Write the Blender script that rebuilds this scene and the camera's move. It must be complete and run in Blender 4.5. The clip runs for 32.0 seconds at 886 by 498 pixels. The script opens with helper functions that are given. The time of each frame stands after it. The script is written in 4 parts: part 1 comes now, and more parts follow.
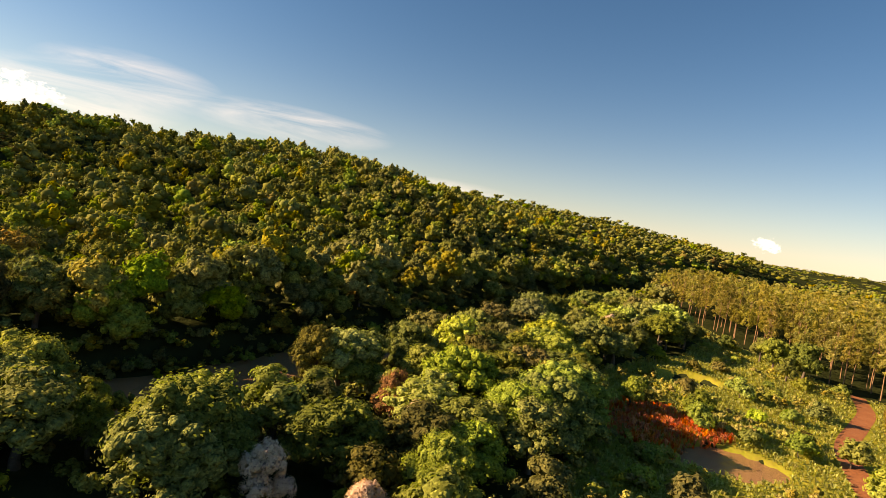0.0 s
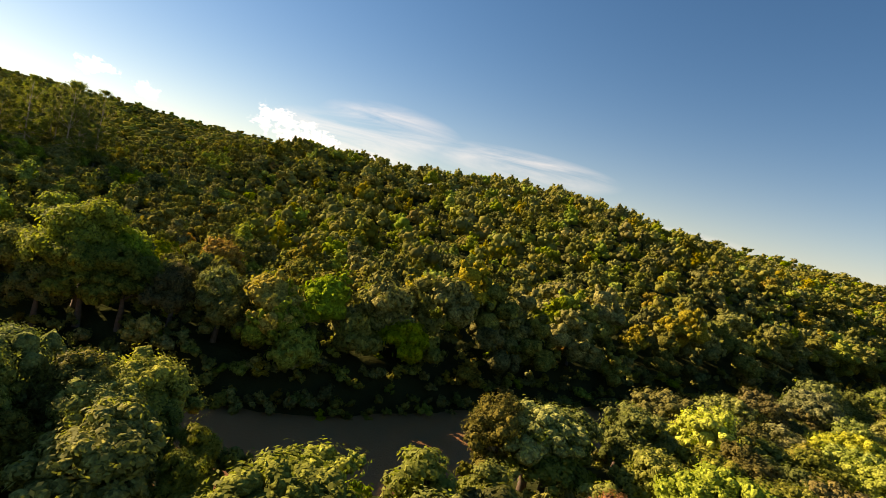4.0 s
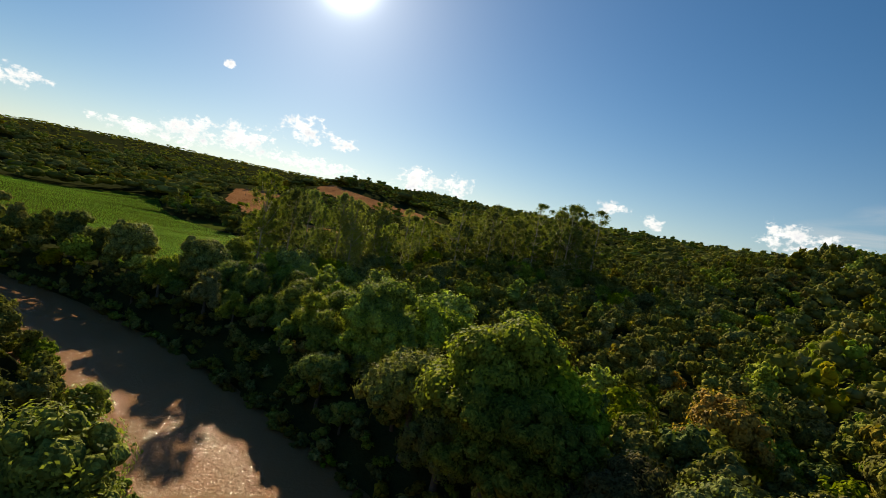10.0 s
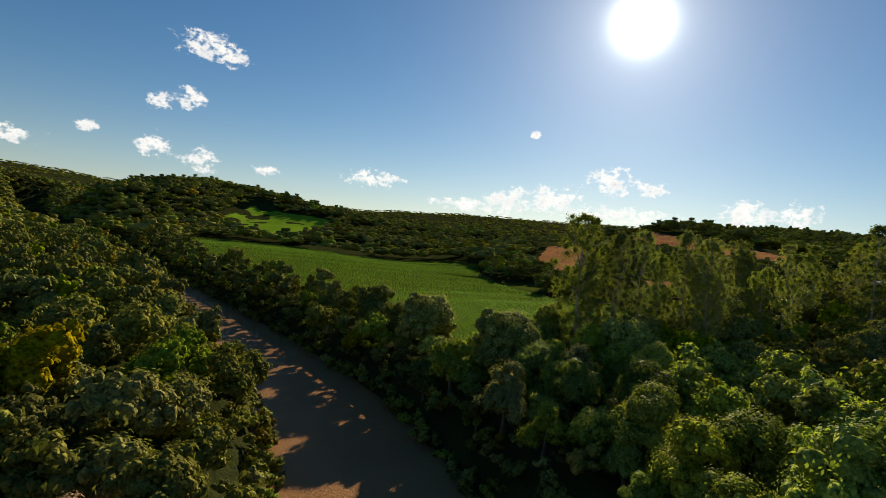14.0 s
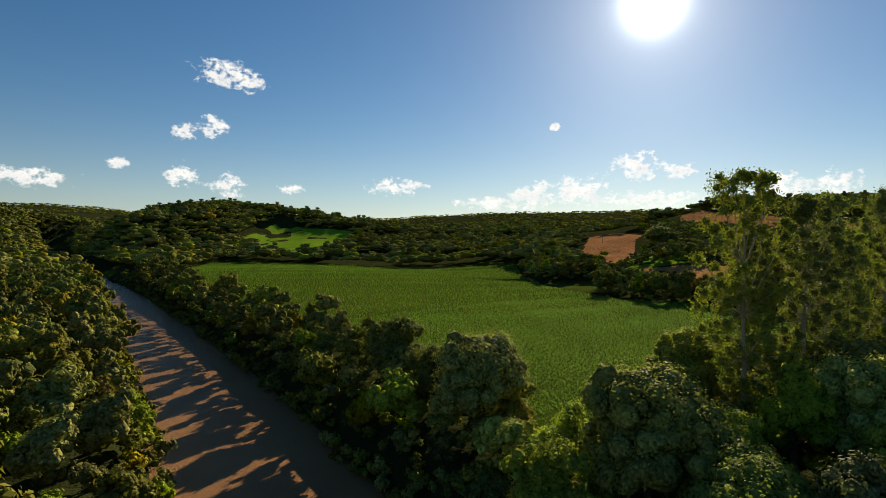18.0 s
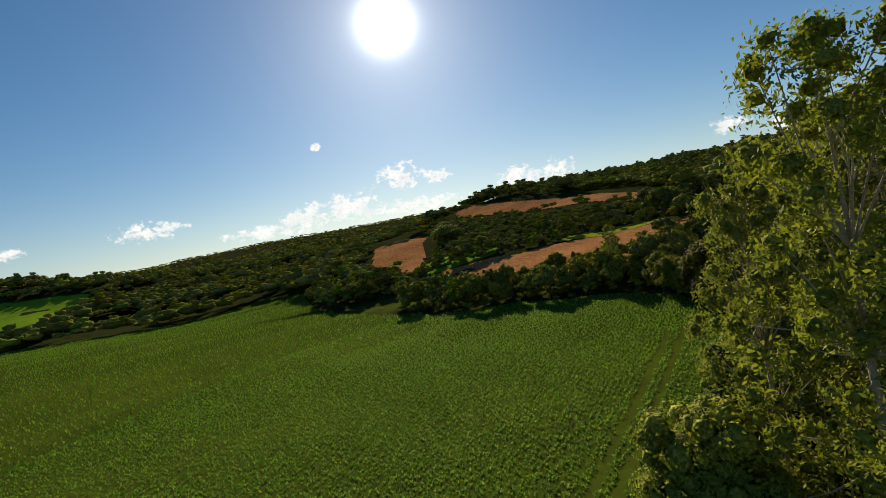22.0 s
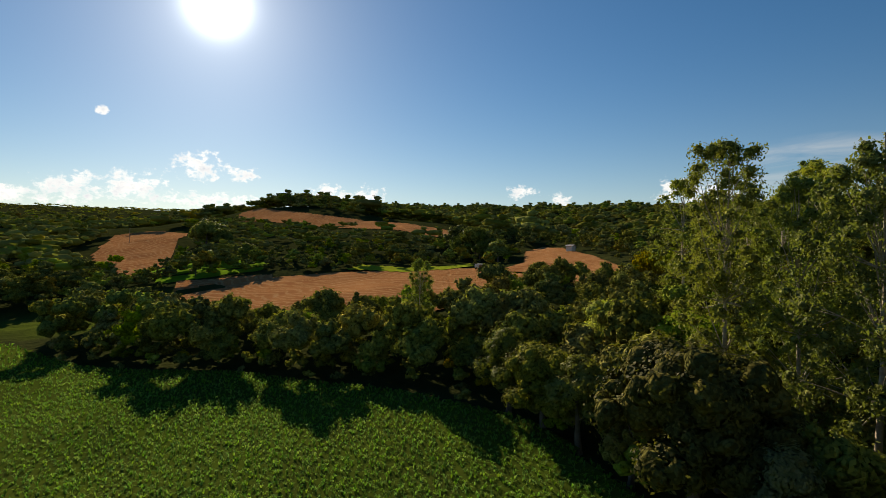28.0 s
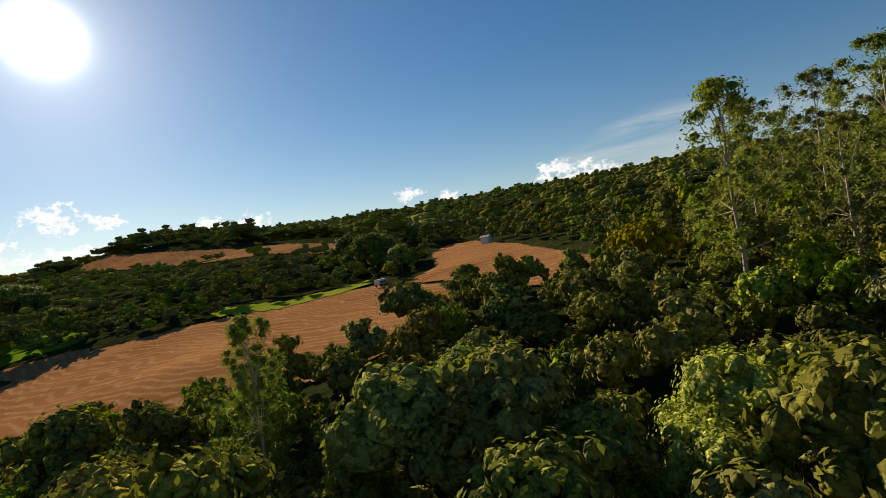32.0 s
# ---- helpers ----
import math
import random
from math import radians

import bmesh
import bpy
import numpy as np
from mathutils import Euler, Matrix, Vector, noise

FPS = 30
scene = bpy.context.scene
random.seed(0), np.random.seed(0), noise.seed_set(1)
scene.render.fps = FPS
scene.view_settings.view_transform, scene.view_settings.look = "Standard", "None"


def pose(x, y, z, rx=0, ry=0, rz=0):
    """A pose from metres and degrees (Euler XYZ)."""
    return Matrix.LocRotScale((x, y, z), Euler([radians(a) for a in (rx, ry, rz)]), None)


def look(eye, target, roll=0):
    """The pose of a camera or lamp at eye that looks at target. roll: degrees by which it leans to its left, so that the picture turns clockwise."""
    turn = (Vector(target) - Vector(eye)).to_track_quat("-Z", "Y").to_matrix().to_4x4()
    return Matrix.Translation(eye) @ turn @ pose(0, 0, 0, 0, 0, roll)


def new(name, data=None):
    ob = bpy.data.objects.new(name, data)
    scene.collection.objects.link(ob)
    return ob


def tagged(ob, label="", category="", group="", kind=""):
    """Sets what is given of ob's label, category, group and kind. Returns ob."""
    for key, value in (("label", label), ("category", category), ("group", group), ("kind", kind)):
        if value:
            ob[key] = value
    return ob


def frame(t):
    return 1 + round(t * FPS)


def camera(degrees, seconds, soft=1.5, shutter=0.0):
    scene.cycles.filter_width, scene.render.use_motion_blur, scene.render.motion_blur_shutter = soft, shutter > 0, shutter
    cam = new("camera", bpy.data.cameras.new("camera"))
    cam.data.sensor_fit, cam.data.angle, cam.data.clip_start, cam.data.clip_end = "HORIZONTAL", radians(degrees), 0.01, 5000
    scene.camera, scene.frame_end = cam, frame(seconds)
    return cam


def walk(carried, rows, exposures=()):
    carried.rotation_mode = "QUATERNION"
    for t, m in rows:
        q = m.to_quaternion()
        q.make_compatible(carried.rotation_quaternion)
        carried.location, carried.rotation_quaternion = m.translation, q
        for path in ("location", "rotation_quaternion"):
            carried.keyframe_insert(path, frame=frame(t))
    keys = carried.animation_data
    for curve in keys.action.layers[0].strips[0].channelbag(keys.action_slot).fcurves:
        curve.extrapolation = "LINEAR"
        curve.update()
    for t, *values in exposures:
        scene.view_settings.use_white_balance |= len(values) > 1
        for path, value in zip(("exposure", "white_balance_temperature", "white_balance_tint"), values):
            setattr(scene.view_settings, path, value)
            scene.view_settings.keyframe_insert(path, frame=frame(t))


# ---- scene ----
cam = camera(79.0, 32.0, soft=0.5)
ROWS = [
    (0.0, -0.00, -0.00, 34.69, 0.01, -3.00, -9.00),
    (0.5, -0.12, 2.92, 34.52, 2.69, -2.98, -10.19),
    (1.0, -0.35, 5.93, 34.25, 5.45, -2.95, -11.27),
    (1.5, -0.74, 9.00, 33.98, 8.36, -2.94, -12.26),
    (2.0, -1.36, 12.06, 33.71, 11.12, -2.92, -12.73),
    (2.5, -1.99, 15.12, 33.49, 13.88, -2.88, -12.94),
    (3.0, -2.41, 18.28, 33.33, 16.97, -2.98, -13.00),
    (3.5, -2.81, 21.52, 33.18, 20.14, -3.06, -13.01),
    (5.5, -5.04, 35.14, 32.59, 34.74, -2.67, -12.93),
    (6.0, -6.45, 38.50, 32.32, 38.31, -2.54, -12.49),
    (6.5, -8.55, 41.71, 31.97, 41.80, -2.37, -12.29),
    (7.0, -11.20, 44.72, 31.58, 45.14, -2.21, -12.04),
    (7.5, -14.44, 47.34, 31.29, 48.37, -2.10, -11.80),
    (8.0, -18.20, 49.60, 31.14, 51.44, -2.02, -11.68),
    (8.5, -22.43, 51.55, 31.05, 57.36, -1.82, -11.42),
    (9.0, -27.06, 53.41, 30.90, 62.93, -1.54, -11.63),
    (9.5, -31.86, 55.47, 30.75, 68.56, -1.41, -11.32),
    (10.0, -36.80, 57.66, 30.63, 74.55, -1.33, -11.31),
    (10.5, -41.95, 59.50, 30.53, 80.39, -1.16, -11.46),
    (11.0, -47.29, 60.65, 30.44, 85.95, -1.07, -10.49),
    (11.5, -52.77, 61.02, 30.40, 91.04, -0.93, -9.44),
    (12.0, -58.30, 60.69, 30.35, 95.67, -0.83, -9.24),
    (12.5, -63.77, 59.75, 30.24, 100.04, -0.76, -9.50),
    (13.0, -69.09, 58.36, 30.11, 103.60, -0.70, -9.19),
    (13.5, -74.31, 56.76, 29.98, 105.75, -0.62, -7.47),
    (14.0, -79.50, 55.10, 29.90, 107.33, -0.60, -5.70),
    (14.5, -84.63, 53.24, 29.83, 108.81, -0.59, -4.48),
    (16.5, -105.05, 45.12, 29.73, 110.37, -0.54, -0.25),
    (17.0, -110.20, 43.17, 29.75, 110.37, -0.54, -0.39),
    (17.5, -115.39, 41.24, 29.84, 110.35, -0.51, -0.27),
    (18.0, -120.63, 39.30, 29.96, 110.36, -0.50, -0.35),
    (18.5, -125.91, 37.35, 30.13, 109.56, -0.51, 0.41),
    (19.0, -131.26, 35.45, 30.26, 106.52, -0.52, 4.32),
    (19.5, -136.71, 33.78, 30.33, 103.56, -0.50, 6.42),
    (20.0, -142.15, 32.28, 30.38, 100.69, -0.49, 7.32),
    (20.5, -147.58, 31.00, 30.48, 97.47, -0.48, 8.68),
    (21.0, -153.06, 30.14, 30.58, 94.13, -0.46, 9.19),
    (21.5, -158.44, 29.72, 30.85, 90.70, -0.48, 9.82),
    (22.0, -163.81, 29.81, 31.16, 87.31, -0.53, 10.28),
    (22.5, -169.31, 29.96, 31.21, 84.33, -0.48, 9.92),
    (23.0, -174.85, 30.10, 31.19, 80.91, -0.48, 10.45),
    (23.5, -180.36, 30.43, 31.18, 77.19, -0.47, 10.93),
    (24.0, -185.74, 31.15, 31.04, 73.39, -0.41, 11.29),
    (24.5, -191.00, 32.48, 30.81, 70.21, -0.35, 10.71),
    (25.0, -196.13, 34.40, 30.56, 67.80, -0.26, 9.53),
    (25.5, -201.15, 36.74, 30.33, 66.34, -0.24, 7.72),
    (27.5, -221.03, 47.32, 29.76, 66.06, 0.05, -0.45),
    (28.0, -226.22, 49.62, 29.74, 66.18, 0.14, -0.62),
    (28.5, -231.44, 51.80, 29.80, 66.16, 0.17, -0.30),
    (29.0, -236.60, 54.00, 29.96, 66.16, 0.15, 0.08),
    (29.5, -241.69, 56.28, 30.15, 65.99, 0.12, 0.76),
    (30.0, -246.72, 58.77, 30.31, 64.52, 0.10, 3.77),
    (30.5, -251.70, 61.48, 30.41, 62.18, 0.08, 6.51),
    (31.0, -256.56, 64.42, 30.49, 59.82, 0.03, 8.58),
    (31.5, -261.26, 67.63, 30.58, 57.16, -0.03, 10.10),
    (32.0, -265.85, 70.98, 30.67, 55.32, -0.10, 9.39),
]
EXPOSURES = [(0.0, 1.34, 8500, 22), (3.5, 1.33, 8300, 22), (6.0, 1.28, 7450, 16), (9.0, 0.7, 6750, 9), (13.0, 0.52, 6700, 9), (24.0, 0.5, 6700, 9), (32.0, 0.6, 6700, 9)]
walk(cam, [(t, pose(x, y, z, 90 + pitch, ry, yaw)) for t, x, y, z, yaw, pitch, ry in ROWS], EXPOSURES)

# ---- sky, sun ----
SUN_AZ, SUN_EL = 179.2, 22.8
sun_dir = Vector((math.cos(radians(SUN_AZ)) * math.cos(radians(SUN_EL)), math.sin(radians(SUN_AZ)) * math.cos(radians(SUN_EL)), math.sin(radians(SUN_EL))))
lamp = bpy.data.lights.new("sun", "SUN")
lamp.energy, lamp.angle, lamp.color = 5.0, radians(0.53), (1.0, 0.83, 0.60)
sun = new("sun", lamp)
sun.matrix_world = look((-300, 0, 400), Vector((-300, 0, 400)) - sun_dir)


def nd(nt, kind, **values):
    """A node with its settings; keys that name an input set its value."""
    n = nt.nodes.new(kind)
    for k, v in values.items():
        if k in n.inputs:
            n.inputs[k].default_value = v
        else:
            setattr(n, k, v)
    return n


def math_node(nt, op, a, b=None, c=None, clamp=False):
    n = nt.nodes.new("ShaderNodeMath")
    n.operation, n.use_clamp = op, clamp
    for i, v in enumerate((a, b, c)):
        if v is None:
            continue
        if isinstance(v, (int, float)):
            n.inputs[i].default_value = v
        else:
            nt.links.new(v, n.inputs[i])
    return n.outputs[0]


def mix_color(nt, fac, a, b, blend="MIX"):
    n = nt.nodes.new("ShaderNodeMix")
    n.data_type, n.blend_type = "RGBA", blend
    for slot, v in ((0, fac), (6, a), (7, b)):
        if isinstance(v, (int, float)):
            n.inputs[slot].default_value = v
        elif isinstance(v, tuple):
            n.inputs[slot].default_value = (*v, 1)[:4]
        else:
            nt.links.new(v, n.inputs[slot])
    return n.outputs[2]


def build_world():
    world = bpy.data.worlds.new("sky")
    scene.world = world
    world.use_nodes = True
    nt = world.node_tree
    nt.nodes.clear()
    sky = nd(nt, "ShaderNodeTexSky", sky_type="NISHITA", sun_disc=False, sun_elevation=radians(SUN_EL), sun_rotation=radians(90 - SUN_AZ), altitude=300, air_density=1.0, dust_density=0.15, ozone_density=2.6)
    geo = nd(nt, "ShaderNodeTexCoord")
    nrm = nt.nodes.new("ShaderNodeVectorMath")
    nrm.operation = "NORMALIZE"
    nt.links.new(geo.outputs["Generated"], nrm.inputs[0])
    way = nrm.outputs[0]
    sep = nd(nt, "ShaderNodeSeparateXYZ")
    nt.links.new(way, sep.inputs[0])
    # azimuth from west, and height, in degrees
    az = math_node(nt, "MULTIPLY", math_node(nt, "ARCTAN2", sep.outputs[1], math_node(nt, "MULTIPLY", sep.outputs[0], -1.0)), -57.29578)
    el = math_node(nt, "MULTIPLY", math_node(nt, "ARCSINE", sep.outputs[2]), 57.29578)
    flat = nd(nt, "ShaderNodeCombineXYZ")
    nt.links.new(az, flat.inputs[0])
    nt.links.new(math_node(nt, "MULTIPLY", el, 1.35), flat.inputs[1])
    puff = nd(nt, "ShaderNodeTexNoise", Scale=0.75, Detail=6.0, Roughness=0.62)
    nt.links.new(flat.outputs[0], puff.inputs["Vector"])
    lump = math_node(nt, "SUBTRACT", puff.outputs["Fac"], 0.5)
    # cumulus: azimuth from west (north positive is negative here), height, half width, half height
    total = None
    CUMULUS = [(42.3, 16.2, 3.2, 1.3), (40.2, 15.6, 1.8, 0.9), (46.0, 10.6, 1.3, 0.9), (43.6, 11.2, 1.6, 1.1), (46.3, 6.5, 1.5, 1.2), (42.1, 5.7, 2.0, 1.2),
               (51.5, 7.1, 1.0, 0.6), (36.1, 5.5, 1.4, 0.6), (25.4, 6.0, 3.0, 1.0), (8.7, 12.1, 0.55, 0.42), (10.9, 5.1, 2.6, 1.6), (6.3, 5.6, 3.2, 1.6),
               (0.7, 7.9, 2.6, 1.5), (-3.2, 7.3, 1.9, 0.8), (-1.0, 4.6, 5.0, 0.9), (-11.9, 5.2, 2.9, 1.5), (-15.8, 5.5, 1.9, 1.2), (58.0, 5.5, 3.2, 0.9),
               (-32.0, 6.2, 1.7, 0.8), (-36.0, 5.4, 1.2, 0.8)]
    BANKS = [(-47.5, 6.0, 2.0, 1.7), (-50.5, 5.2, 3.6, 1.4), (-121.0, 2.4, 1.2, 0.8), (15.0, 4.4, 4.0, 0.8)]
    for a, e, w, h in CUMULUS + BANKS:
        dx = math_node(nt, "MULTIPLY", math_node(nt, "SUBTRACT", az, a), 1 / w)
        dy = math_node(nt, "MULTIPLY", math_node(nt, "SUBTRACT", el, e), 1 / h)
        v = math_node(nt, "SUBTRACT", 1.0, math_node(nt, "MULTIPLY_ADD", dx, dx, math_node(nt, "MULTIPLY", dy, dy)))
        total = v if total is None else math_node(nt, "MAXIMUM", total, v)
    curl = nd(nt, "ShaderNodeTexNoise", Scale=2.1, Detail=5.0, Roughness=0.6)
    nt.links.new(flat.outputs[0], curl.inputs["Vector"])
    rough_edge = math_node(nt, "MULTIPLY_ADD", math_node(nt, "SUBTRACT", curl.outputs["Fac"], 0.5), 2.6, math_node(nt, "MULTIPLY", lump, 5.0))
    body = math_node(nt, "ADD", rough_edge, math_node(nt, "MAXIMUM", total, -2.0))
    cover = nd(nt, "ShaderNodeMapRange", interpolation_type="SMOOTHSTEP")
    nt.links.new(body, cover.inputs[0])
    cover.inputs[1].default_value, cover.inputs[2].default_value = 0.05, 1.25
    # high thin cloud
    wide = nd(nt, "ShaderNodeMapping")
    wide.inputs["Scale"].default_value = (0.05, 0.28, 1.0)
    wide.inputs["Rotation"].default_value = (0, 0, radians(-9))
    nt.links.new(flat.outputs[0], wide.inputs[0])
    veil = nd(nt, "ShaderNodeTexNoise", Scale=1.6, Detail=7.0, Roughness=0.6, Distortion=0.6)
    nt.links.new(wide.outputs[0], veil.inputs["Vector"])
    thin = None
    for a, e, w, h in ((-59.0, 8.0, 8.0, 2.6), (-73.0, 7.2, 11.0, 1.9), (-55.0, 6.0, 9.0, 2.6), (-90.0, 3.2, 8.0, 1.3)):
        dx = math_node(nt, "MULTIPLY", math_node(nt, "SUBTRACT", az, a), 1 / w)
        dy = math_node(nt, "MULTIPLY", math_node(nt, "SUBTRACT", el, e), 1 / h)
        v = math_node(nt, "SUBTRACT", 1.0, math_node(nt, "MULTIPLY_ADD", dx, dx, math_node(nt, "MULTIPLY", dy, dy)), clamp=True)
        thin = v if thin is None else math_node(nt, "MAXIMUM", thin, v)
    veil_fac = math_node(nt, "MULTIPLY", thin, math_node(nt, "MULTIPLY_ADD", veil.outputs["Fac"], 3.0, -1.05, clamp=True))
    shade = nd(nt, "ShaderNodeTexNoise", Scale=0.55, Detail=3.0)
    nt.links.new(flat.outputs[0], shade.inputs["Vector"])
    cloud_col = mix_color(nt, math_node(nt, "MULTIPLY_ADD", body, -0.45, math_node(nt, "MULTIPLY_ADD", shade.outputs["Fac"], 1.4, 0.55), clamp=True), (8.3, 8.8, 9.8), (14.0, 13.8, 13.4))
    vivid = nd(nt, "ShaderNodeHueSaturation")
    # paler in the haze over the horizon
    haze = math_node(nt, "POWER", 2.718, math_node(nt, "MULTIPLY", math_node(nt, "MAXIMUM", el, 0.0), -0.22))
    nt.links.new(math_node(nt, "MULTIPLY_ADD", haze, -0.7, 1.28), vivid.inputs["Saturation"])
    nt.links.new(sky.outputs[0], vivid.inputs["Color"])
    c1 = mix_color(nt, math_node(nt, "MULTIPLY", veil_fac, 0.6), vivid.outputs[0], (9.5, 9.3, 9.0))
    c2 = mix_color(nt, cover.outputs[0], c1, cloud_col)
    # the sun's disc widened like lens bloom, its glare painted into the sky
    dot = nt.nodes.new("ShaderNodeVectorMath")
    dot.operation = "DOT_PRODUCT"
    nt.links.new(way, dot.inputs[0])
    dot.inputs[1].default_value = sun_dir
    ang = math_node(nt, "MULTIPLY", math_node(nt, "ARCCOSINE", math_node(nt, "MINIMUM", dot.outputs["Value"], 1.0)), 57.29578)
    disc = math_node(nt, "MULTIPLY", math_node(nt, "POWER", 2.718, math_node(nt, "MULTIPLY", math_node(nt, "MULTIPLY", ang, ang), -0.24)), 34.0)
    glare = math_node(nt, "MULTIPLY", math_node(nt, "POWER", 2.718, math_node(nt, "MULTIPLY", ang, -0.27)), 8.5)
    add = mix_color(nt, 1.0, c2, (0, 0, 0), "ADD")
    node = add.node
    whole = nd(nt, "ShaderNodeCombineXYZ")
    broad = math_node(nt, "MULTIPLY", math_node(nt, "POWER", 2.718, math_node(nt, "MULTIPLY", ang, -0.06)), 1.3)
    s = math_node(nt, "ADD", math_node(nt, "ADD", disc, glare), broad)
    nt.links.new(s, whole.inputs[0])
    nt.links.new(s, whole.inputs[1])
    nt.links.new(math_node(nt, "MULTIPLY", s, 0.94), whole.inputs[2])
    nt.links.new(whole.outputs[0], node.inputs[7])
    bg = nd(nt, "ShaderNodeBackground", Strength=0.053)
    nt.links.new(add, bg.inputs[0])
    out = nd(nt, "ShaderNodeOutputWorld")
    nt.links.new(bg.outputs[0], out.inputs[0])


build_world()


# ---- materials ----
def base_material(name):
    m = bpy.data.materials.new(name)
    m.use_nodes = True
    nt = m.node_tree
    nt.nodes.clear()
    out = nd(nt, "ShaderNodeOutputMaterial")
    bsdf = nd(nt, "ShaderNodeBsdfPrincipled")
    nt.links.new(bsdf.outputs[0], out.inputs[0])
    return m, nt, bsdf, out


def leaf_material(name, low, high, light=0.35, rough=0.6, mixed=False, spec=0.04, grain=0.0, warmth=1.18):
    """Leaves: colour between low and high by leaf and by tree, part of the light passes through."""
    m, nt, bsdf, out = base_material(name)
    low, high = ((c[0] * warmth, c[1], c[2] + 0.14 * c[1]) for c in (low, high))
    geo = nd(nt, "ShaderNodeNewGeometry")
    info = nd(nt, "ShaderNodeObjectInfo")
    att = nd(nt, "ShaderNodeAttribute", attribute_name="tint")
    by_tree = math_node(nt, "FRACT", math_node(nt, "ADD", info.outputs["Random"], att.outputs["Fac"]))
    fac = math_node(nt, "MULTIPLY_ADD", geo.outputs["Random Per Island"], 0.45, math_node(nt, "MULTIPLY", by_tree, 0.6), clamp=True)
    col = mix_color(nt, fac, low, high)
    if mixed:
        ramp = nd(nt, "ShaderNodeValToRGB")
        ramp.color_ramp.interpolation = "CONSTANT"
        for at, c in ((0.66, (0.15, 0.15, 0.022)), (0.76, (0.20, 0.26, 0.018)), (0.90, (0.27, 0.21, 0.02)), (0.95, (0.19, 0.125, 0.026)), (0.97, (0.09, 0.12, 0.035))):
            e = ramp.color_ramp.elements.new(at)
            e.color = (*c, 1)
        ramp.color_ramp.elements[0].color = (0.09, 0.13, 0.014, 1)
        nt.links.new(att.outputs["Fac"], ramp.inputs[0])
        col = mix_color(nt, math_node(nt, "MULTIPLY", math_node(nt, "GREATER_THAN", att.outputs["Fac"], 0.66), 0.75), col, ramp.outputs[0])
    hsv = nd(nt, "ShaderNodeHueSaturation")
    nt.links.new(col, hsv.inputs["Color"])
    nt.links.new(math_node(nt, "MULTIPLY_ADD", math_node(nt, "FRACT", math_node(nt, "MULTIPLY", by_tree, 7.31)), 0.03, 0.485), hsv.inputs["Hue"])
    nt.links.new(math_node(nt, "MULTIPLY_ADD", math_node(nt, "FRACT", math_node(nt, "MULTIPLY", by_tree, 13.7)), 0.55, 0.75), hsv.inputs["Value"])
    nt.links.new(math_node(nt, "MULTIPLY_ADD", math_node(nt, "FRACT", math_node(nt, "MULTIPLY", by_tree, 5.13)), 0.2, 0.9), hsv.inputs["Saturation"])
    shade = hsv.outputs[0]
    pos = nd(nt, "ShaderNodeNewGeometry")
    if grain:
        # single leaves: each with its own tone and tilt
        vor = nd(nt, "ShaderNodeTexVoronoi", Scale=1.0 / grain)
        nt.links.new(pos.outputs["Position"], vor.inputs["Vector"])
        one = nd(nt, "ShaderNodeSeparateColor")
        nt.links.new(vor.outputs["Color"], one.inputs[0])
        tone = nd(nt, "ShaderNodeHueSaturation")
        nt.links.new(shade, tone.inputs["Color"])
        nt.links.new(math_node(nt, "MULTIPLY_ADD", one.outputs[0], 0.9, 0.55), tone.inputs["Value"])
        shade = tone.outputs[0]
        tilt = nd(nt, "ShaderNodeBump", Strength=1.0, Distance=0.5 * grain)
        nt.links.new(math_node(nt, "SUBTRACT", one.outputs[1], vor.outputs["Distance"]), tilt.inputs["Height"])
        tuft = nd(nt, "ShaderNodeTexVoronoi", Scale=0.45 / grain)
        nt.links.new(pos.outputs["Position"], tuft.inputs["Vector"])
        big = nd(nt, "ShaderNodeBump", Strength=1.0, Distance=1.3 * grain, invert=True)
        nt.links.new(tuft.outputs["Distance"], big.inputs["Height"])
        nt.links.new(big.outputs[0], tilt.inputs["Normal"])
        nt.links.new(tilt.outputs[0], bsdf.inputs["Normal"])
    nt.links.new(shade, bsdf.inputs["Base Color"])
    bsdf.inputs["Roughness"].default_value = rough
    bsdf.inputs["Specular IOR Level"].default_value = spec
    trans = nd(nt, "ShaderNodeBsdfTranslucent")
    warm = mix_color(nt, 1.0, shade, (1.35, 1.5, 0.5), "MULTIPLY")
    nt.links.new(warm, trans.inputs[0])
    mix = nd(nt, "ShaderNodeMixShader", Fac=light)
    nt.links.new(bsdf.outputs[0], mix.inputs[1])
    nt.links.new(trans.outputs[0], mix.inputs[2])
    nt.links.new(mix.outputs[0], out.inputs[0])
    return m


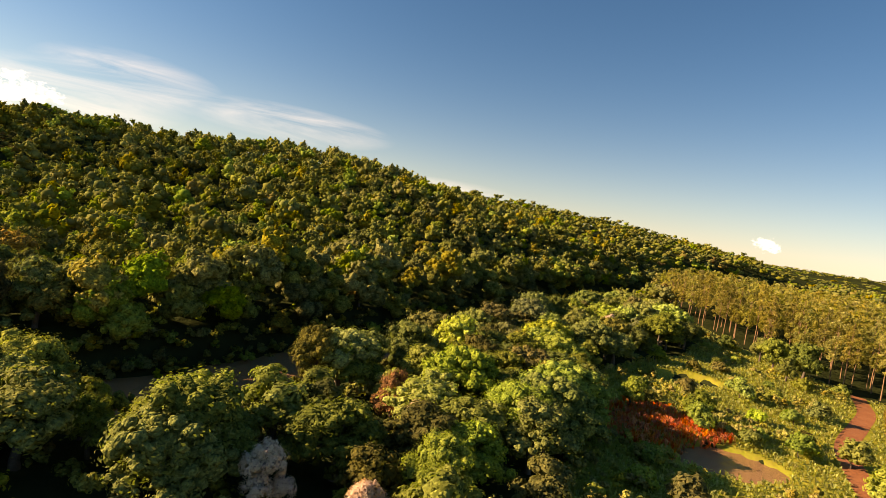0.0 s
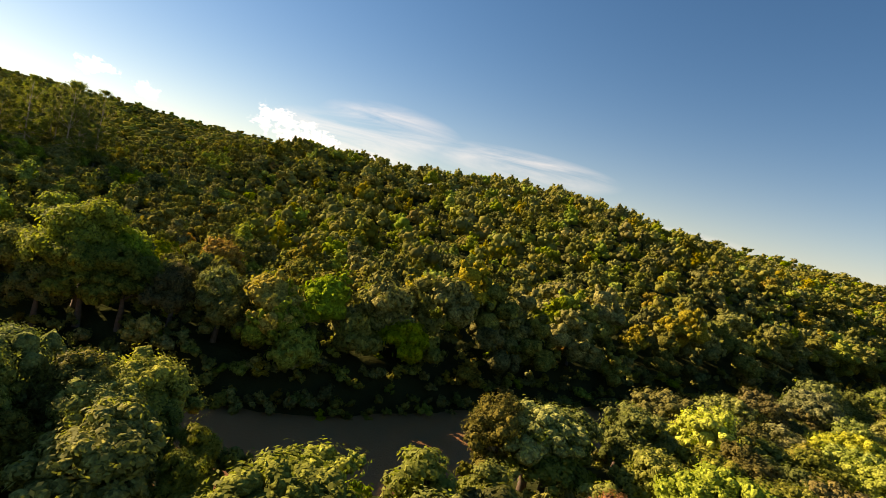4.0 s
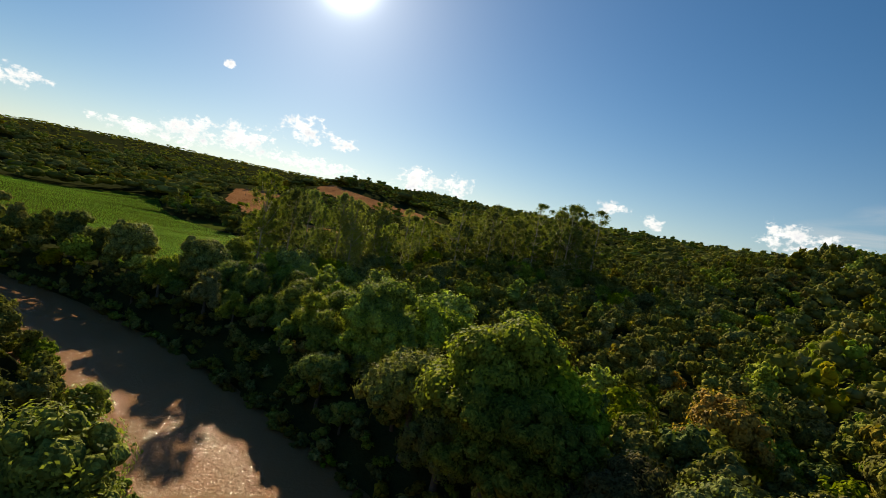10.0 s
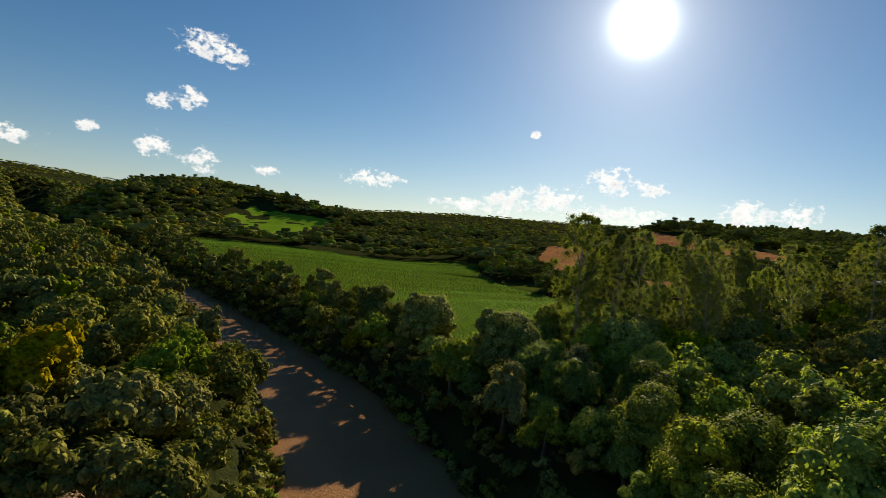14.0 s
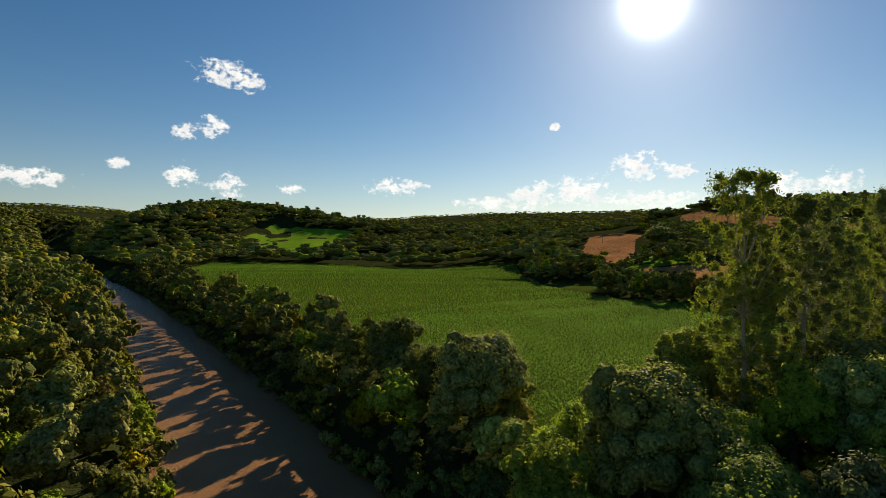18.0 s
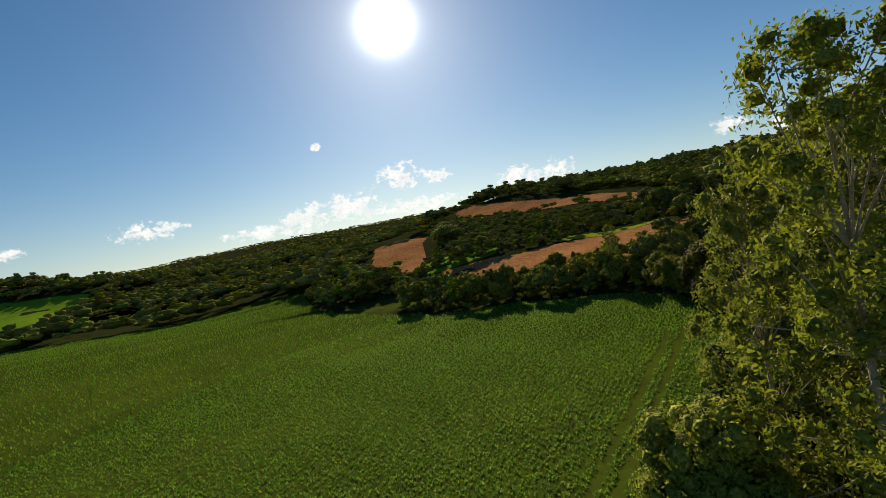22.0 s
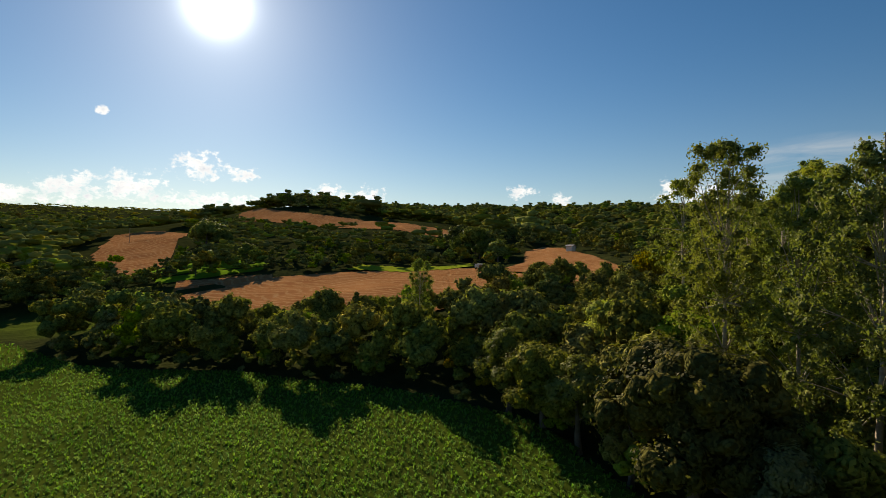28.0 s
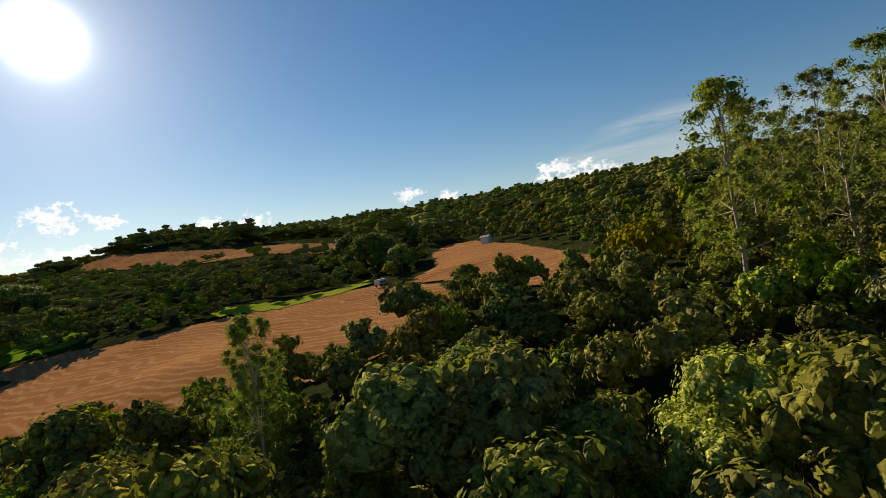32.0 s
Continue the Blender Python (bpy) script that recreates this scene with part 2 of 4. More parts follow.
def rough_material(name, colors, scale=1.0, rough=0.9, bump=0.3, spec=0.2, detail=6.0, bump_scale=None):
    """Three colours mixed by two sizes of noise, with relief."""
    m, nt, bsdf, out = base_material(name)
    pos = nd(nt, "ShaderNodeNewGeometry")
    n1 = nd(nt, "ShaderNodeTexNoise", Scale=scale, Detail=detail, Roughness=0.6)
    n2 = nd(nt, "ShaderNodeTexNoise", Scale=scale * 7.3, Detail=4.0)
    for n in (n1, n2):
        nt.links.new(pos.outputs["Position"], n.inputs["Vector"])
    f1 = math_node(nt, "MULTIPLY_ADD", n1.outputs["Fac"], 3.0, -1.0, clamp=True)
    f2 = math_node(nt, "MULTIPLY_ADD", n2.outputs["Fac"], 2.4, -0.7, clamp=True)
    col = mix_color(nt, math_node(nt, "MULTIPLY", f2, 0.5), mix_color(nt, f1, colors[0], colors[1]), colors[2])
    nt.links.new(col, bsdf.inputs["Base Color"])
    bsdf.inputs["Roughness"].default_value = rough
    bsdf.inputs["Specular IOR Level"].default_value = spec
    b = nd(nt, "ShaderNodeBump", Strength=bump, Distance=1.0 / (bump_scale or scale * 7.3))
    nt.links.new(n2.outputs["Fac"], b.inputs["Height"])
    nt.links.new(b.outputs[0], bsdf.inputs["Normal"])
    return m


INNER_SHADED = {}


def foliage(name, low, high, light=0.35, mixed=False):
    """A leaf material for the outer sprays, and a grained copy for the inner mass, darkened a little to paint in the
    crown's inner shade.
    """
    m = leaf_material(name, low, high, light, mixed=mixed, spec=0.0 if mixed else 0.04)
    INNER_SHADED[name] = leaf_material(name + "_inner", tuple(0.9 * c for c in low), tuple(0.9 * c for c in high), 0.02, mixed=mixed, spec=0.0, grain=0.3)
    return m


LEAF = foliage("leaf_green", (0.08, 0.115, 0.011), (0.22, 0.27, 0.02), 0.4)
LEAF_WOODS = foliage("leaf_woods", (0.09, 0.12, 0.014), (0.225, 0.255, 0.024), 0.24, mixed=True)
LEAF_OLIVE = foliage("leaf_olive", (0.085, 0.10, 0.015), (0.19, 0.19, 0.022), 0.3)
LEAF_LIME = foliage("leaf_lime", (0.14, 0.21, 0.012), (0.31, 0.40, 0.018), 0.48)
LEAF_YELLOW = foliage("leaf_yellow", (0.270, 0.230, 0.020), (0.432, 0.338, 0.027))
LEAF_RUST = foliage("leaf_rust", (0.176, 0.101, 0.027), (0.297, 0.176, 0.041))
LEAF_PALE = foliage("leaf_pale_blossom", (0.34, 0.30, 0.17), (0.56, 0.48, 0.27), 0.2)
LEAF_GREY = foliage("leaf_grey_green", (0.11, 0.14, 0.035), (0.21, 0.235, 0.06), 0.3)
LEAF_EUC = foliage("leaf_eucalyptus", (0.095, 0.14, 0.018), (0.235, 0.285, 0.03), 0.3)
LEAF_RED = leaf_material("leaf_red_brush", (0.36, 0.085, 0.016), (0.55, 0.19, 0.03), 0.3)
LEAF_CORN = leaf_material("leaf_corn", (0.10, 0.22, 0.003), (0.22, 0.37, 0.006), 0.42, 0.8, spec=0.01, warmth=1.06)
GRASS = leaf_material("marsh_grass", (0.24, 0.27, 0.025), (0.45, 0.42, 0.06), 0.36, warmth=1.0)
LEAF_PLANT = foliage("leaf_plantation_gum", (0.14, 0.15, 0.018), (0.30, 0.30, 0.03), 0.42)
BARK_GUM = rough_material("bark_orange_gum", ((0.26, 0.14, 0.07), (0.33, 0.20, 0.11), (0.14, 0.08, 0.04)), 0.8)
BARK = rough_material("bark_brown", ((0.10, 0.07, 0.045), (0.18, 0.14, 0.10), (0.05, 0.04, 0.03)), 1.3)
BARK_PALE = rough_material("bark_pale", ((0.36, 0.30, 0.22), (0.46, 0.40, 0.31), (0.16, 0.11, 0.07)), 0.8)
SOIL_RED = rough_material("red_soil", ((0.30, 0.10, 0.035), (0.38, 0.15, 0.055), (0.20, 0.07, 0.03)), 0.25)


# ---- shape of the land ----
def arr(*v):
    return np.array(v, float)


RIVER = arr((-900, -1120), (-650, -735), (-460, -425), (-355, -258), (-280, -148), (-222, -66), (-176, -5), (-150, 22), (-120, 44), (-90, 60), (-62, 68), (-40, 82),
            (-22, 110), (-4, 140), (16, 172), (38, 210), (75, 270), (130, 350), (230, 470), (400, 620))
HALF = 11.0


def smooth_line(p, n=8):
    """Catmull-Rom through the points."""
    q = np.vstack([2 * p[0] - p[1], p, 2 * p[-1] - p[-2]])
    out = []
    for i in range(1, len(q) - 2):
        for t in np.linspace(0, 1, n, endpoint=False):
            a, b, c, d = q[i - 1], q[i], q[i + 1], q[i + 2]
            out.append(0.5 * (2 * b + (c - a) * t + (2 * a - 5 * b + 4 * c - d) * t * t + (3 * b - a - 3 * c + d) * t ** 3))
    return np.array(out + [p[-1]])


RIVER_LINE = smooth_line(RIVER, 6)


def to_line(x, y, line):
    """Distance to a polyline, side (positive: left of its way) and place along it (vertex number)."""
    best, side, along = np.full(x.shape, 1e9), np.zeros(x.shape), np.zeros(x.shape)
    for i, (a, b) in enumerate(zip(line[:-1], line[1:])):
        ab = b[:2] - a[:2]
        t = np.clip(((x - a[0]) * ab[0] + (y - a[1]) * ab[1]) / (ab @ ab), 0, 1)
        dx, dy = x - a[0] - t * ab[0], y - a[1] - t * ab[1]
        d = np.hypot(dx, dy)
        near = d < best
        best = np.where(near, d, best)
        side = np.where(near, ab[0] * dy - ab[1] * dx, side)
        along = np.where(near, i + t, along)
    return best, np.sign(side), along


def step(a, b, v):
    t = np.clip((v - a) / (b - a), 0, 1)
    return t * t * (3 - 2 * t)


def bumps(x, y, size, seed=0.0):
    """Soft uneven relief between about -1 and 1."""
    s = size
    return (np.sin(x / s + seed) * np.cos(y / s * 1.13 - seed * 2) + 0.6 * np.sin((x * 0.8 + y * 0.6) / s * 1.9 + seed * 3) + 0.4 * np.cos((x * 0.5 - y * 0.9) / s * 3.1 + seed)) / 2


# ridges: x, y, height over the plain, width
RIDGES = [
    arr((-268, 351, 45, 120), (-206, 405, 48, 150), (-147, 441, 53, 185), (-98, 465, 57, 190), (-40, 544, 47, 190), (52, 663, 52, 220), (203, 798, 53, 250), (387, 945, 42, 280)),
    arr((-330, 185, 20, 95), (-450, 240, 27, 125), (-620, 190, 42, 150), (-800, 150, 62, 165), (-1000, 90, 52, 200)),
    arr((-380, 104, 12, 58), (-440, 110, 16, 75), (-560, 64, 20, 105), (-640, 24, 25, 120), (-725, 10, 32, 135)),
    arr((-330, 580, 56, 190), (-560, 640, 66, 230), (-780, 700, 77, 260), (-1130, 600, 92, 270), (-1500, 420, 97, 300)),
    arr((-660, -540, 52, 120), (-760, -600, 74, 170), (-950, -620, 74, 220)),
    arr((-720, -330, 20, 160), (-900, -300, 34, 220), (-1200, -200, 50, 300)),
    arr((-760, -1300, 80, 300), (-500, -1250, 60, 300)),
]
FAR_EL = arr((-180, 3.4), (-174, 3.3), (-161, 3.0), (-155, 2.6), (-146, 2.55), (-131, 2.7), (-122, 3.1), (-100, 2.4), (-60, 1.6), (0, 1.0), (40, 0.7), (55, 0.75), (64, 1.0), (80, 1.6), (100, 2.6), (120, 3.6), (140, 3.4), (160, 3.5), (180, 3.4))


PONDS = [(52, 86, 5.0), (70, 138, 4.0)]


def ground_height(x, y):
    x, y = np.asarray(x, float), np.asarray(y, float)
    d, side, along = to_line(x, y, RIVER_LINE)
    north = step(-40, 40, d * side)
    z = 3.0 + 4.5 * north + 0.35 * bumps(x, y, 9.0, 1.0)
    hills = np.zeros(x.shape)
    for line in RIDGES:
        dist, _, k = to_line(x, y, line)
        h = np.interp(k, range(len(line)), line[:, 2])
        w = np.interp(k, range(len(line)), line[:, 3])
        hills += (h * np.exp(-((dist / w) ** 2))) ** 3
    z = z + np.cbrt(hills) * step(14, 60, d) * (1 + 0.06 * bumps(x, y, 38.0, 2.0))
    z = z + 4.5 * np.exp(-(((x + 400) / 120) ** 2 + ((y + 190) / 110) ** 2)) + 4.0 * step(-450, -800, x) * step(-200, 0, y + 150) + 1.2 * bumps(x, y, 70.0, 4.0) * step(60, 200, d)
    z = z + 27.0 * np.exp(-(((x + 830) / 125) ** 2 + ((y + 420) / 125) ** 2))
    z = z + 4.0 * np.exp(-(((x + 790) / 46) ** 2 + ((y - 152) / 36) ** 2))
    r, a = np.hypot(x + 150, y - 50), np.degrees(np.arctan2(y - 50, x + 150))
    far = (30 + 2900 * np.tan(np.radians(np.interp(a, FAR_EL[:, 0], FAR_EL[:, 1])))) * (1 + 0.05 * bumps(x, y, 260.0, 5.0) + 0.03 * bumps(x, y, 90.0, 6.0))
    z = np.maximum(z, z * (1 - step(1500, 2900, r)) + far * step(900, 2900, r) ** 1.2)
    for px, py, pr in PONDS:
        z = z - 2.6 * (1 - step(pr * 0.7, pr * 1.5, np.hypot((x - px) * 0.75, y - py) + 1.3 * bumps(x, y, 2.2, 9.0)))
    bank = step(HALF - 0.5, HALF + 6.0, d + 1.2 * bumps(x, y, 6.0, 3.0))
    bank = np.maximum(bank, step(-640, -820, y))
    return -1.8 + (z + 1.8) * bank


def axis_steps(lo, hi, fine, end_lo, end_hi):
    mid = list(np.arange(lo, hi + fine, fine))
    s, v = fine, mid[-1]
    while v < end_hi:
        s *= 1.09
        v += s
        mid.append(v)
    s, v = fine, mid[0]
    while v > end_lo:
        s *= 1.09
        v -= s
        mid.insert(0, v)
    return np.array(mid)


def grid_mesh(name, gx, gy, z, keep=None):
    nx, ny = len(gx), len(gy)
    xx, yy = np.meshgrid(gx, gy, indexing="ij")
    co = np.stack([xx, yy, z], -1).reshape(-1, 3)
    i, j = np.meshgrid(np.arange(nx - 1), np.arange(ny - 1), indexing="ij")
    a = (i * ny + j).ravel()
    faces = np.stack([a, a + ny, a + ny + 1, a + 1], 1)
    if keep is not None:
        faces = faces[keep.ravel()]
    return mesh_from(name, co, faces)


def mesh_from(name, co, quads, tris=None, smooth=True, tint=None, material=None, inner=None):
    """A mesh from arrays of corners, four-cornered and three-cornered faces; tint: a value a face."""
    me = bpy.data.meshes.new(name)
    nq, nt3 = len(quads), 0 if tris is None else len(tris)
    loops = np.asarray(quads, np.int32).ravel() if nt3 == 0 else np.concatenate([np.asarray(quads, np.int32).ravel(), np.asarray(tris, np.int32).ravel()])
    me.vertices.add(len(co))
    me.vertices.foreach_set("co", np.asarray(co, np.float32).ravel())
    me.loops.add(len(loops))
    me.loops.foreach_set("vertex_index", loops)
    me.polygons.add(nq + nt3)
    starts = np.concatenate([np.arange(nq) * 4, nq * 4 + np.arange(nt3) * 3]).astype(np.int32)
    me.polygons.foreach_set("loop_start", starts)
    if smooth:
        me.polygons.foreach_set("use_smooth", np.ones(nq + nt3, bool))
    if tint is not None:
        at = me.attributes.new("tint", "FLOAT", "FACE")
        at.data.foreach_set("value", np.asarray(tint, np.float32))
    me.update(calc_edges=True)
    if material:
        me.materials.append(material)
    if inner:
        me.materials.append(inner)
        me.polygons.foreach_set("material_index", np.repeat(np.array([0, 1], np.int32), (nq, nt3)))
    return me


def ground_material():
    """Forest floor and grass near by, woods and fields mixed by noise far off."""
    m, nt, bsdf, out = base_material("ground_mixed")
    pos = nd(nt, "ShaderNodeNewGeometry")
    n1 = nd(nt, "ShaderNodeTexNoise", Scale=0.006, Detail=5.0, Roughness=0.55)
    n2 = nd(nt, "ShaderNodeTexNoise", Scale=0.09, Detail=6.0, Roughness=0.65)
    n3 = nd(nt, "ShaderNodeTexNoise", Scale=1.1, Detail=4.0)
    for n in (n1, n2, n3):
        nt.links.new(pos.outputs["Position"], n.inputs["Vector"])
    wood = mix_color(nt, math_node(nt, "MULTIPLY_ADD", n2.outputs["Fac"], 2.2, -0.6, clamp=True), (0.022, 0.028, 0.010), (0.042, 0.048, 0.016))
    meadow = mix_color(nt, n3.outputs["Fac"], (0.05, 0.075, 0.011), (0.085, 0.11, 0.016))
    f = math_node(nt, "MULTIPLY_ADD", n1.outputs["Fac"], 14.0, -8.6, clamp=True)
    nt.links.new(mix_color(nt, f, wood, meadow), bsdf.inputs["Base Color"])
    bsdf.inputs["Roughness"].default_value = 0.95
    bsdf.inputs["Specular IOR Level"].default_value = 0.0
    b = nd(nt, "ShaderNodeBump", Strength=0.8, Distance=2.5)
    nt.links.new(n2.outputs["Fac"], b.inputs["Height"])
    nt.links.new(b.outputs[0], bsdf.inputs["Normal"])
    return m


GX = axis_steps(-400, 170, 4.0, -4800, 4800)
GY = axis_steps(-150, 560, 4.6, -4800, 4800)
XX, YY = np.meshgrid(GX, GY, indexing="ij")
ground = tagged(new("ground", grid_mesh("ground", GX, GY, ground_height(XX, YY))), "rolling green valley ground under woods and meadows", "ground", kind="structure")
ground.data.materials.append(ground_material())


def water_material():
    m, nt, bsdf, out = base_material("brown_water")
    pos = nd(nt, "ShaderNodeNewGeometry")
    n1 = nd(nt, "ShaderNodeTexNoise", Scale=0.06, Detail=4.0)
    n2 = nd(nt, "ShaderNodeTexNoise", Scale=1.6, Detail=6.0, Roughness=0.7, Distortion=0.4)
    for n in (n1, n2):
        nt.links.new(pos.outputs["Position"], n.inputs["Vector"])
    nt.links.new(mix_color(nt, n1.outputs["Fac"], (0.255, 0.13, 0.056), (0.335, 0.185, 0.084)), bsdf.inputs["Base Color"])
    bsdf.inputs["Roughness"].default_value = 0.1
    bsdf.inputs["IOR"].default_value = 1.33
    bsdf.inputs["Specular IOR Level"].default_value = 0.09
    b = nd(nt, "ShaderNodeBump", Strength=1.0, Distance=0.22)
    nt.links.new(n2.outputs["Fac"], b.inputs["Height"])
    nt.links.new(b.outputs[0], bsdf.inputs["Normal"])
    return m


WATER = water_material()


def river_strip():
    fine = smooth_line(RIVER, 24)
    way = np.gradient(fine, axis=0)
    way /= np.linalg.norm(way, axis=1)[:, None]
    left = np.stack([-way[:, 1], way[:, 0]], 1)
    cols = [fine + left * o for o in np.linspace(-16, 16, 9)]
    co = np.stack(cols, 1)
    n, k = co.shape[:2]
    co = np.concatenate([co, np.zeros((n, k, 1))], -1).reshape(-1, 3)
    i, j = np.meshgrid(np.arange(n - 1), np.arange(k - 1), indexing="ij")
    a = (i * k + j).ravel()
    return mesh_from("river", co, np.stack([a, a + k, a + k + 1, a + 1], 1), material=WATER)


tagged(new("water", river_strip()), "muddy brown slow river between wooded banks", "river", kind="structure")


# ---- trees ----
rng = np.random.default_rng(7)


def sphere_points(n, r):
    v = r.normal(size=(n, 3))
    return v / np.linalg.norm(v, axis=1)[:, None]


def leaf_quads(centers, normals, sizes, r, slim=0.6):
    """Kite-shaped leaves or sprays of leaves, bent a little along the middle."""
    n = len(centers)
    up = sphere_points(n, r)
    u = np.cross(normals, up)
    u /= np.linalg.norm(u, axis=1)[:, None] + 1e-9
    v = np.cross(normals, u)
    s = sizes[:, None]
    a = centers - u * s
    b = centers + v * s * slim * r.uniform(0.6, 1.1, (n, 1)) + normals * s * 0.15 - u * s * r.uniform(-0.3, 0.3, (n, 1))
    c = centers + u * s
    d = centers - v * s * slim * r.uniform(0.6, 1.1, (n, 1)) + normals * s * 0.1 + u * s * r.uniform(-0.3, 0.3, (n, 1))
    return np.stack([a, b, c, d], 1)


T_PHI = (1 + 5 ** 0.5) / 2
ICO_V = arr((-1, T_PHI, 0), (1, T_PHI, 0), (-1, -T_PHI, 0), (1, -T_PHI, 0), (0, -1, T_PHI), (0, 1, T_PHI), (0, -1, -T_PHI), (0, 1, -T_PHI), (T_PHI, 0, -1), (T_PHI, 0, 1), (-T_PHI, 0, -1), (-T_PHI, 0, 1))
ICO_V = ICO_V / np.linalg.norm(ICO_V[0])
ICO_F = np.array([(0, 11, 5), (0, 5, 1), (0, 1, 7), (0, 7, 10), (0, 10, 11), (1, 5, 9), (5, 11, 4), (11, 10, 2), (10, 7, 6), (7, 1, 8), (3, 9, 4), (3, 4, 2), (3, 2, 6), (3, 6, 8), (3, 8, 9), (4, 9, 5), (2, 4, 11), (6, 2, 10), (8, 6, 7), (9, 8, 1)])


def crown_template(r, radius, height, base, lobes, leaves, size, top=0.5, clumps=0, spread=0.74, puff=1.0, inner=0.72, loose=(0.78, 1.2)):
    """A crown of unequal lobes, each of smaller clumps: inner masses (three-cornered faces) and leaf sprays over them (four-cornered). Returns corners of both, and the lobes."""
    mid = base + (height - base) * 0.5
    half = (height - base) * 0.5
    ca = r.uniform(0, 2 * np.pi) + np.arange(lobes) * 2.4 + r.uniform(-0.4, 0.4, lobes)
    cr = radius * np.sqrt(np.linspace(0.02, 0.85, lobes)) * spread
    cz = mid + half * (top - 1.45 * (cr / radius) ** 1.4 + r.uniform(-0.3, 0.3, lobes))
    lc = np.stack([cr * np.cos(ca), cr * np.sin(ca), cz], 1)
    lr = radius * puff * r.uniform(0.32, 0.5, lobes)[:, None] * np.stack([np.ones(lobes), np.ones(lobes), r.uniform(0.65, 0.95, lobes)], 1)
    quads, core = [], []
    per = leaves // lobes
    for c, q in zip(lc, lr):
        if clumps:
            cn = sphere_points(clumps, r)
            cn[:, 2] = np.where(cn[:, 2] < -0.3, -cn[:, 2], cn[:, 2])
            pick = np.arange(per) % clumps
            n2 = sphere_points(per, r)
            n2 = np.where((n2 * cn[pick]).sum(1, keepdims=True) < -0.2, -n2, n2)
            size_c = q.mean() * r.uniform(0.3, 0.52, clumps)[:, None]
            mid_c = c + cn * q * 0.84 * r.uniform(*loose, clumps)[:, None]
            p = mid_c[pick] + n2 * size_c[pick] * r.uniform(0.82, 1.3, (per, 1))
            core += [m + ICO_V * k * 0.8 * r.uniform(0.6, 1.15, (12, 1)) for m, k in zip(mid_c, size_c)]
            nn = n2 * 1.2 + cn[pick] * 0.6 + sphere_points(per, r) * 0.32 + arr(0, 0, 0.2)
        else:
            n = sphere_points(per, r)
            n[:, 2] = np.where(n[:, 2] < -0.35, -n[:, 2], n[:, 2])
            p = c + n * q * r.uniform(0.78, 1.12, (per, 1))
            nn = n + sphere_points(per, r) * 0.35 + arr(0, 0, 0.25)
        nn /= np.linalg.norm(nn, axis=1)[:, None]
        quads.append(leaf_quads(p, nn, size * r.uniform(0.6, 1.3, per), r))
        core.append(c + ICO_V * q * inner * r.uniform(0.8, 1.05, (12, 1)))
    return np.concatenate(quads), np.array(core), lc


def crown_mesh(name, quads, core, material, extra=0.0):
    nq = len(quads)
    co = np.concatenate([quads.reshape(-1, 3), core.reshape(-1, 3)])
    tris = (ICO_F[None] + (np.arange(len(core)) * 12)[:, None, None]).reshape(-1, 3) + nq * 4
    return mesh_from(name, co, np.arange(nq * 4).reshape(-1, 4), tris, smooth=True, tint=np.full(nq + len(tris), extra), material=material, inner=INNER_SHADED.get(material.name))


def tube(co, faces, path, radii, sides=6):
    """Adds a tapered tube along a path to the lists."""
    path = np.asarray(path, float)
    ways = np.gradient(path, axis=0)
    first = len(co)
    for p, w, rad in zip(path, ways, radii):
        w = w / (np.linalg.norm(w) + 1e-9)
        u = np.cross(w, (0.3, 0.9, 0.1) if abs(w[2]) > 0.5 else (0, 0, 1))
        u /= np.linalg.norm(u)
        v = np.cross(w, u)
        for k in range(sides):
            a = 2 * np.pi * k / sides
            co.append(p + (u * np.cos(a) + v * np.sin(a)) * rad)
    for i in range(len(path) - 1):
        for k in range(sides):
            a, b = first + i * sides + k, first + i * sides + (k + 1) % sides
            faces.append((a, b, b + sides, a + sides))


def trunk_mesh(name, r, top, girth, ends, material, lean=0.4, limb=0.35):
    """A tapered trunk with limbs that reach the lobes."""
    co, faces = [], []
    n = 7
    z = np.linspace(-0.6, top, n)
    bend = np.cumsum(r.uniform(-lean, lean, (n, 2)) * 0.5, axis=0)
    path = np.column_stack([bend[:, 0], bend[:, 1], z])
    tube(co, faces, path, np.linspace(girth * 1.25, girth * 0.14, n), 7)
    for e in ends:
        k = min(n - 2, max(0, int(np.searchsorted(z, e[2] * r.uniform(0.55, 0.8)))))
        s = path[k]
        mid = s * 0.45 + e * 0.55 + r.uniform(-0.3, 0.3, 3)
        tube(co, faces, [s, mid, e], [girth * limb, girth * limb * 0.6, girth * 0.08], 5)
    return mesh_from(name, np.array(co), np.array(faces), material=material)


def tree_thing(name, trunk, crown, leaf=None):
    root = new(name)
    root.empty_display_size = 0.5
    for n, me in (("trunk", trunk), ("crown", crown)):
        o = new(n, me)
        o.parent = root
    if leaf:
        for slot, m in zip(o.material_slots, (leaf, INNER_SHADED.get(leaf.name, leaf))):
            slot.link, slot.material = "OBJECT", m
    return root


def broadleaf(r, radius, height, lobes=10, leaves=2700, size=0.25, base=0.1, clumps=15):
    quads, core, lc = crown_template(r, radius, height, height * base, lobes, leaves, size, clumps=clumps, spread=0.68, puff=1.12, inner=0.66)
    return quads, core, trunk_mesh("trunk", r, height * 0.72, 0.035 * height, lc[1:8], BARK)


# shapes, built once
BROAD_SIZES = [(4.6, 11.5, 10), (5.4, 13.0, 12), (4.0, 10.5, 9), (6.2, 13.5, 14), (3.4, 9.5, 8), (5.0, 12.0, 11)]
BROAD = [broadleaf(np.random.default_rng(20 + i), ra, he, lo) for i, (ra, he, lo) in enumerate(BROAD_SIZES)]
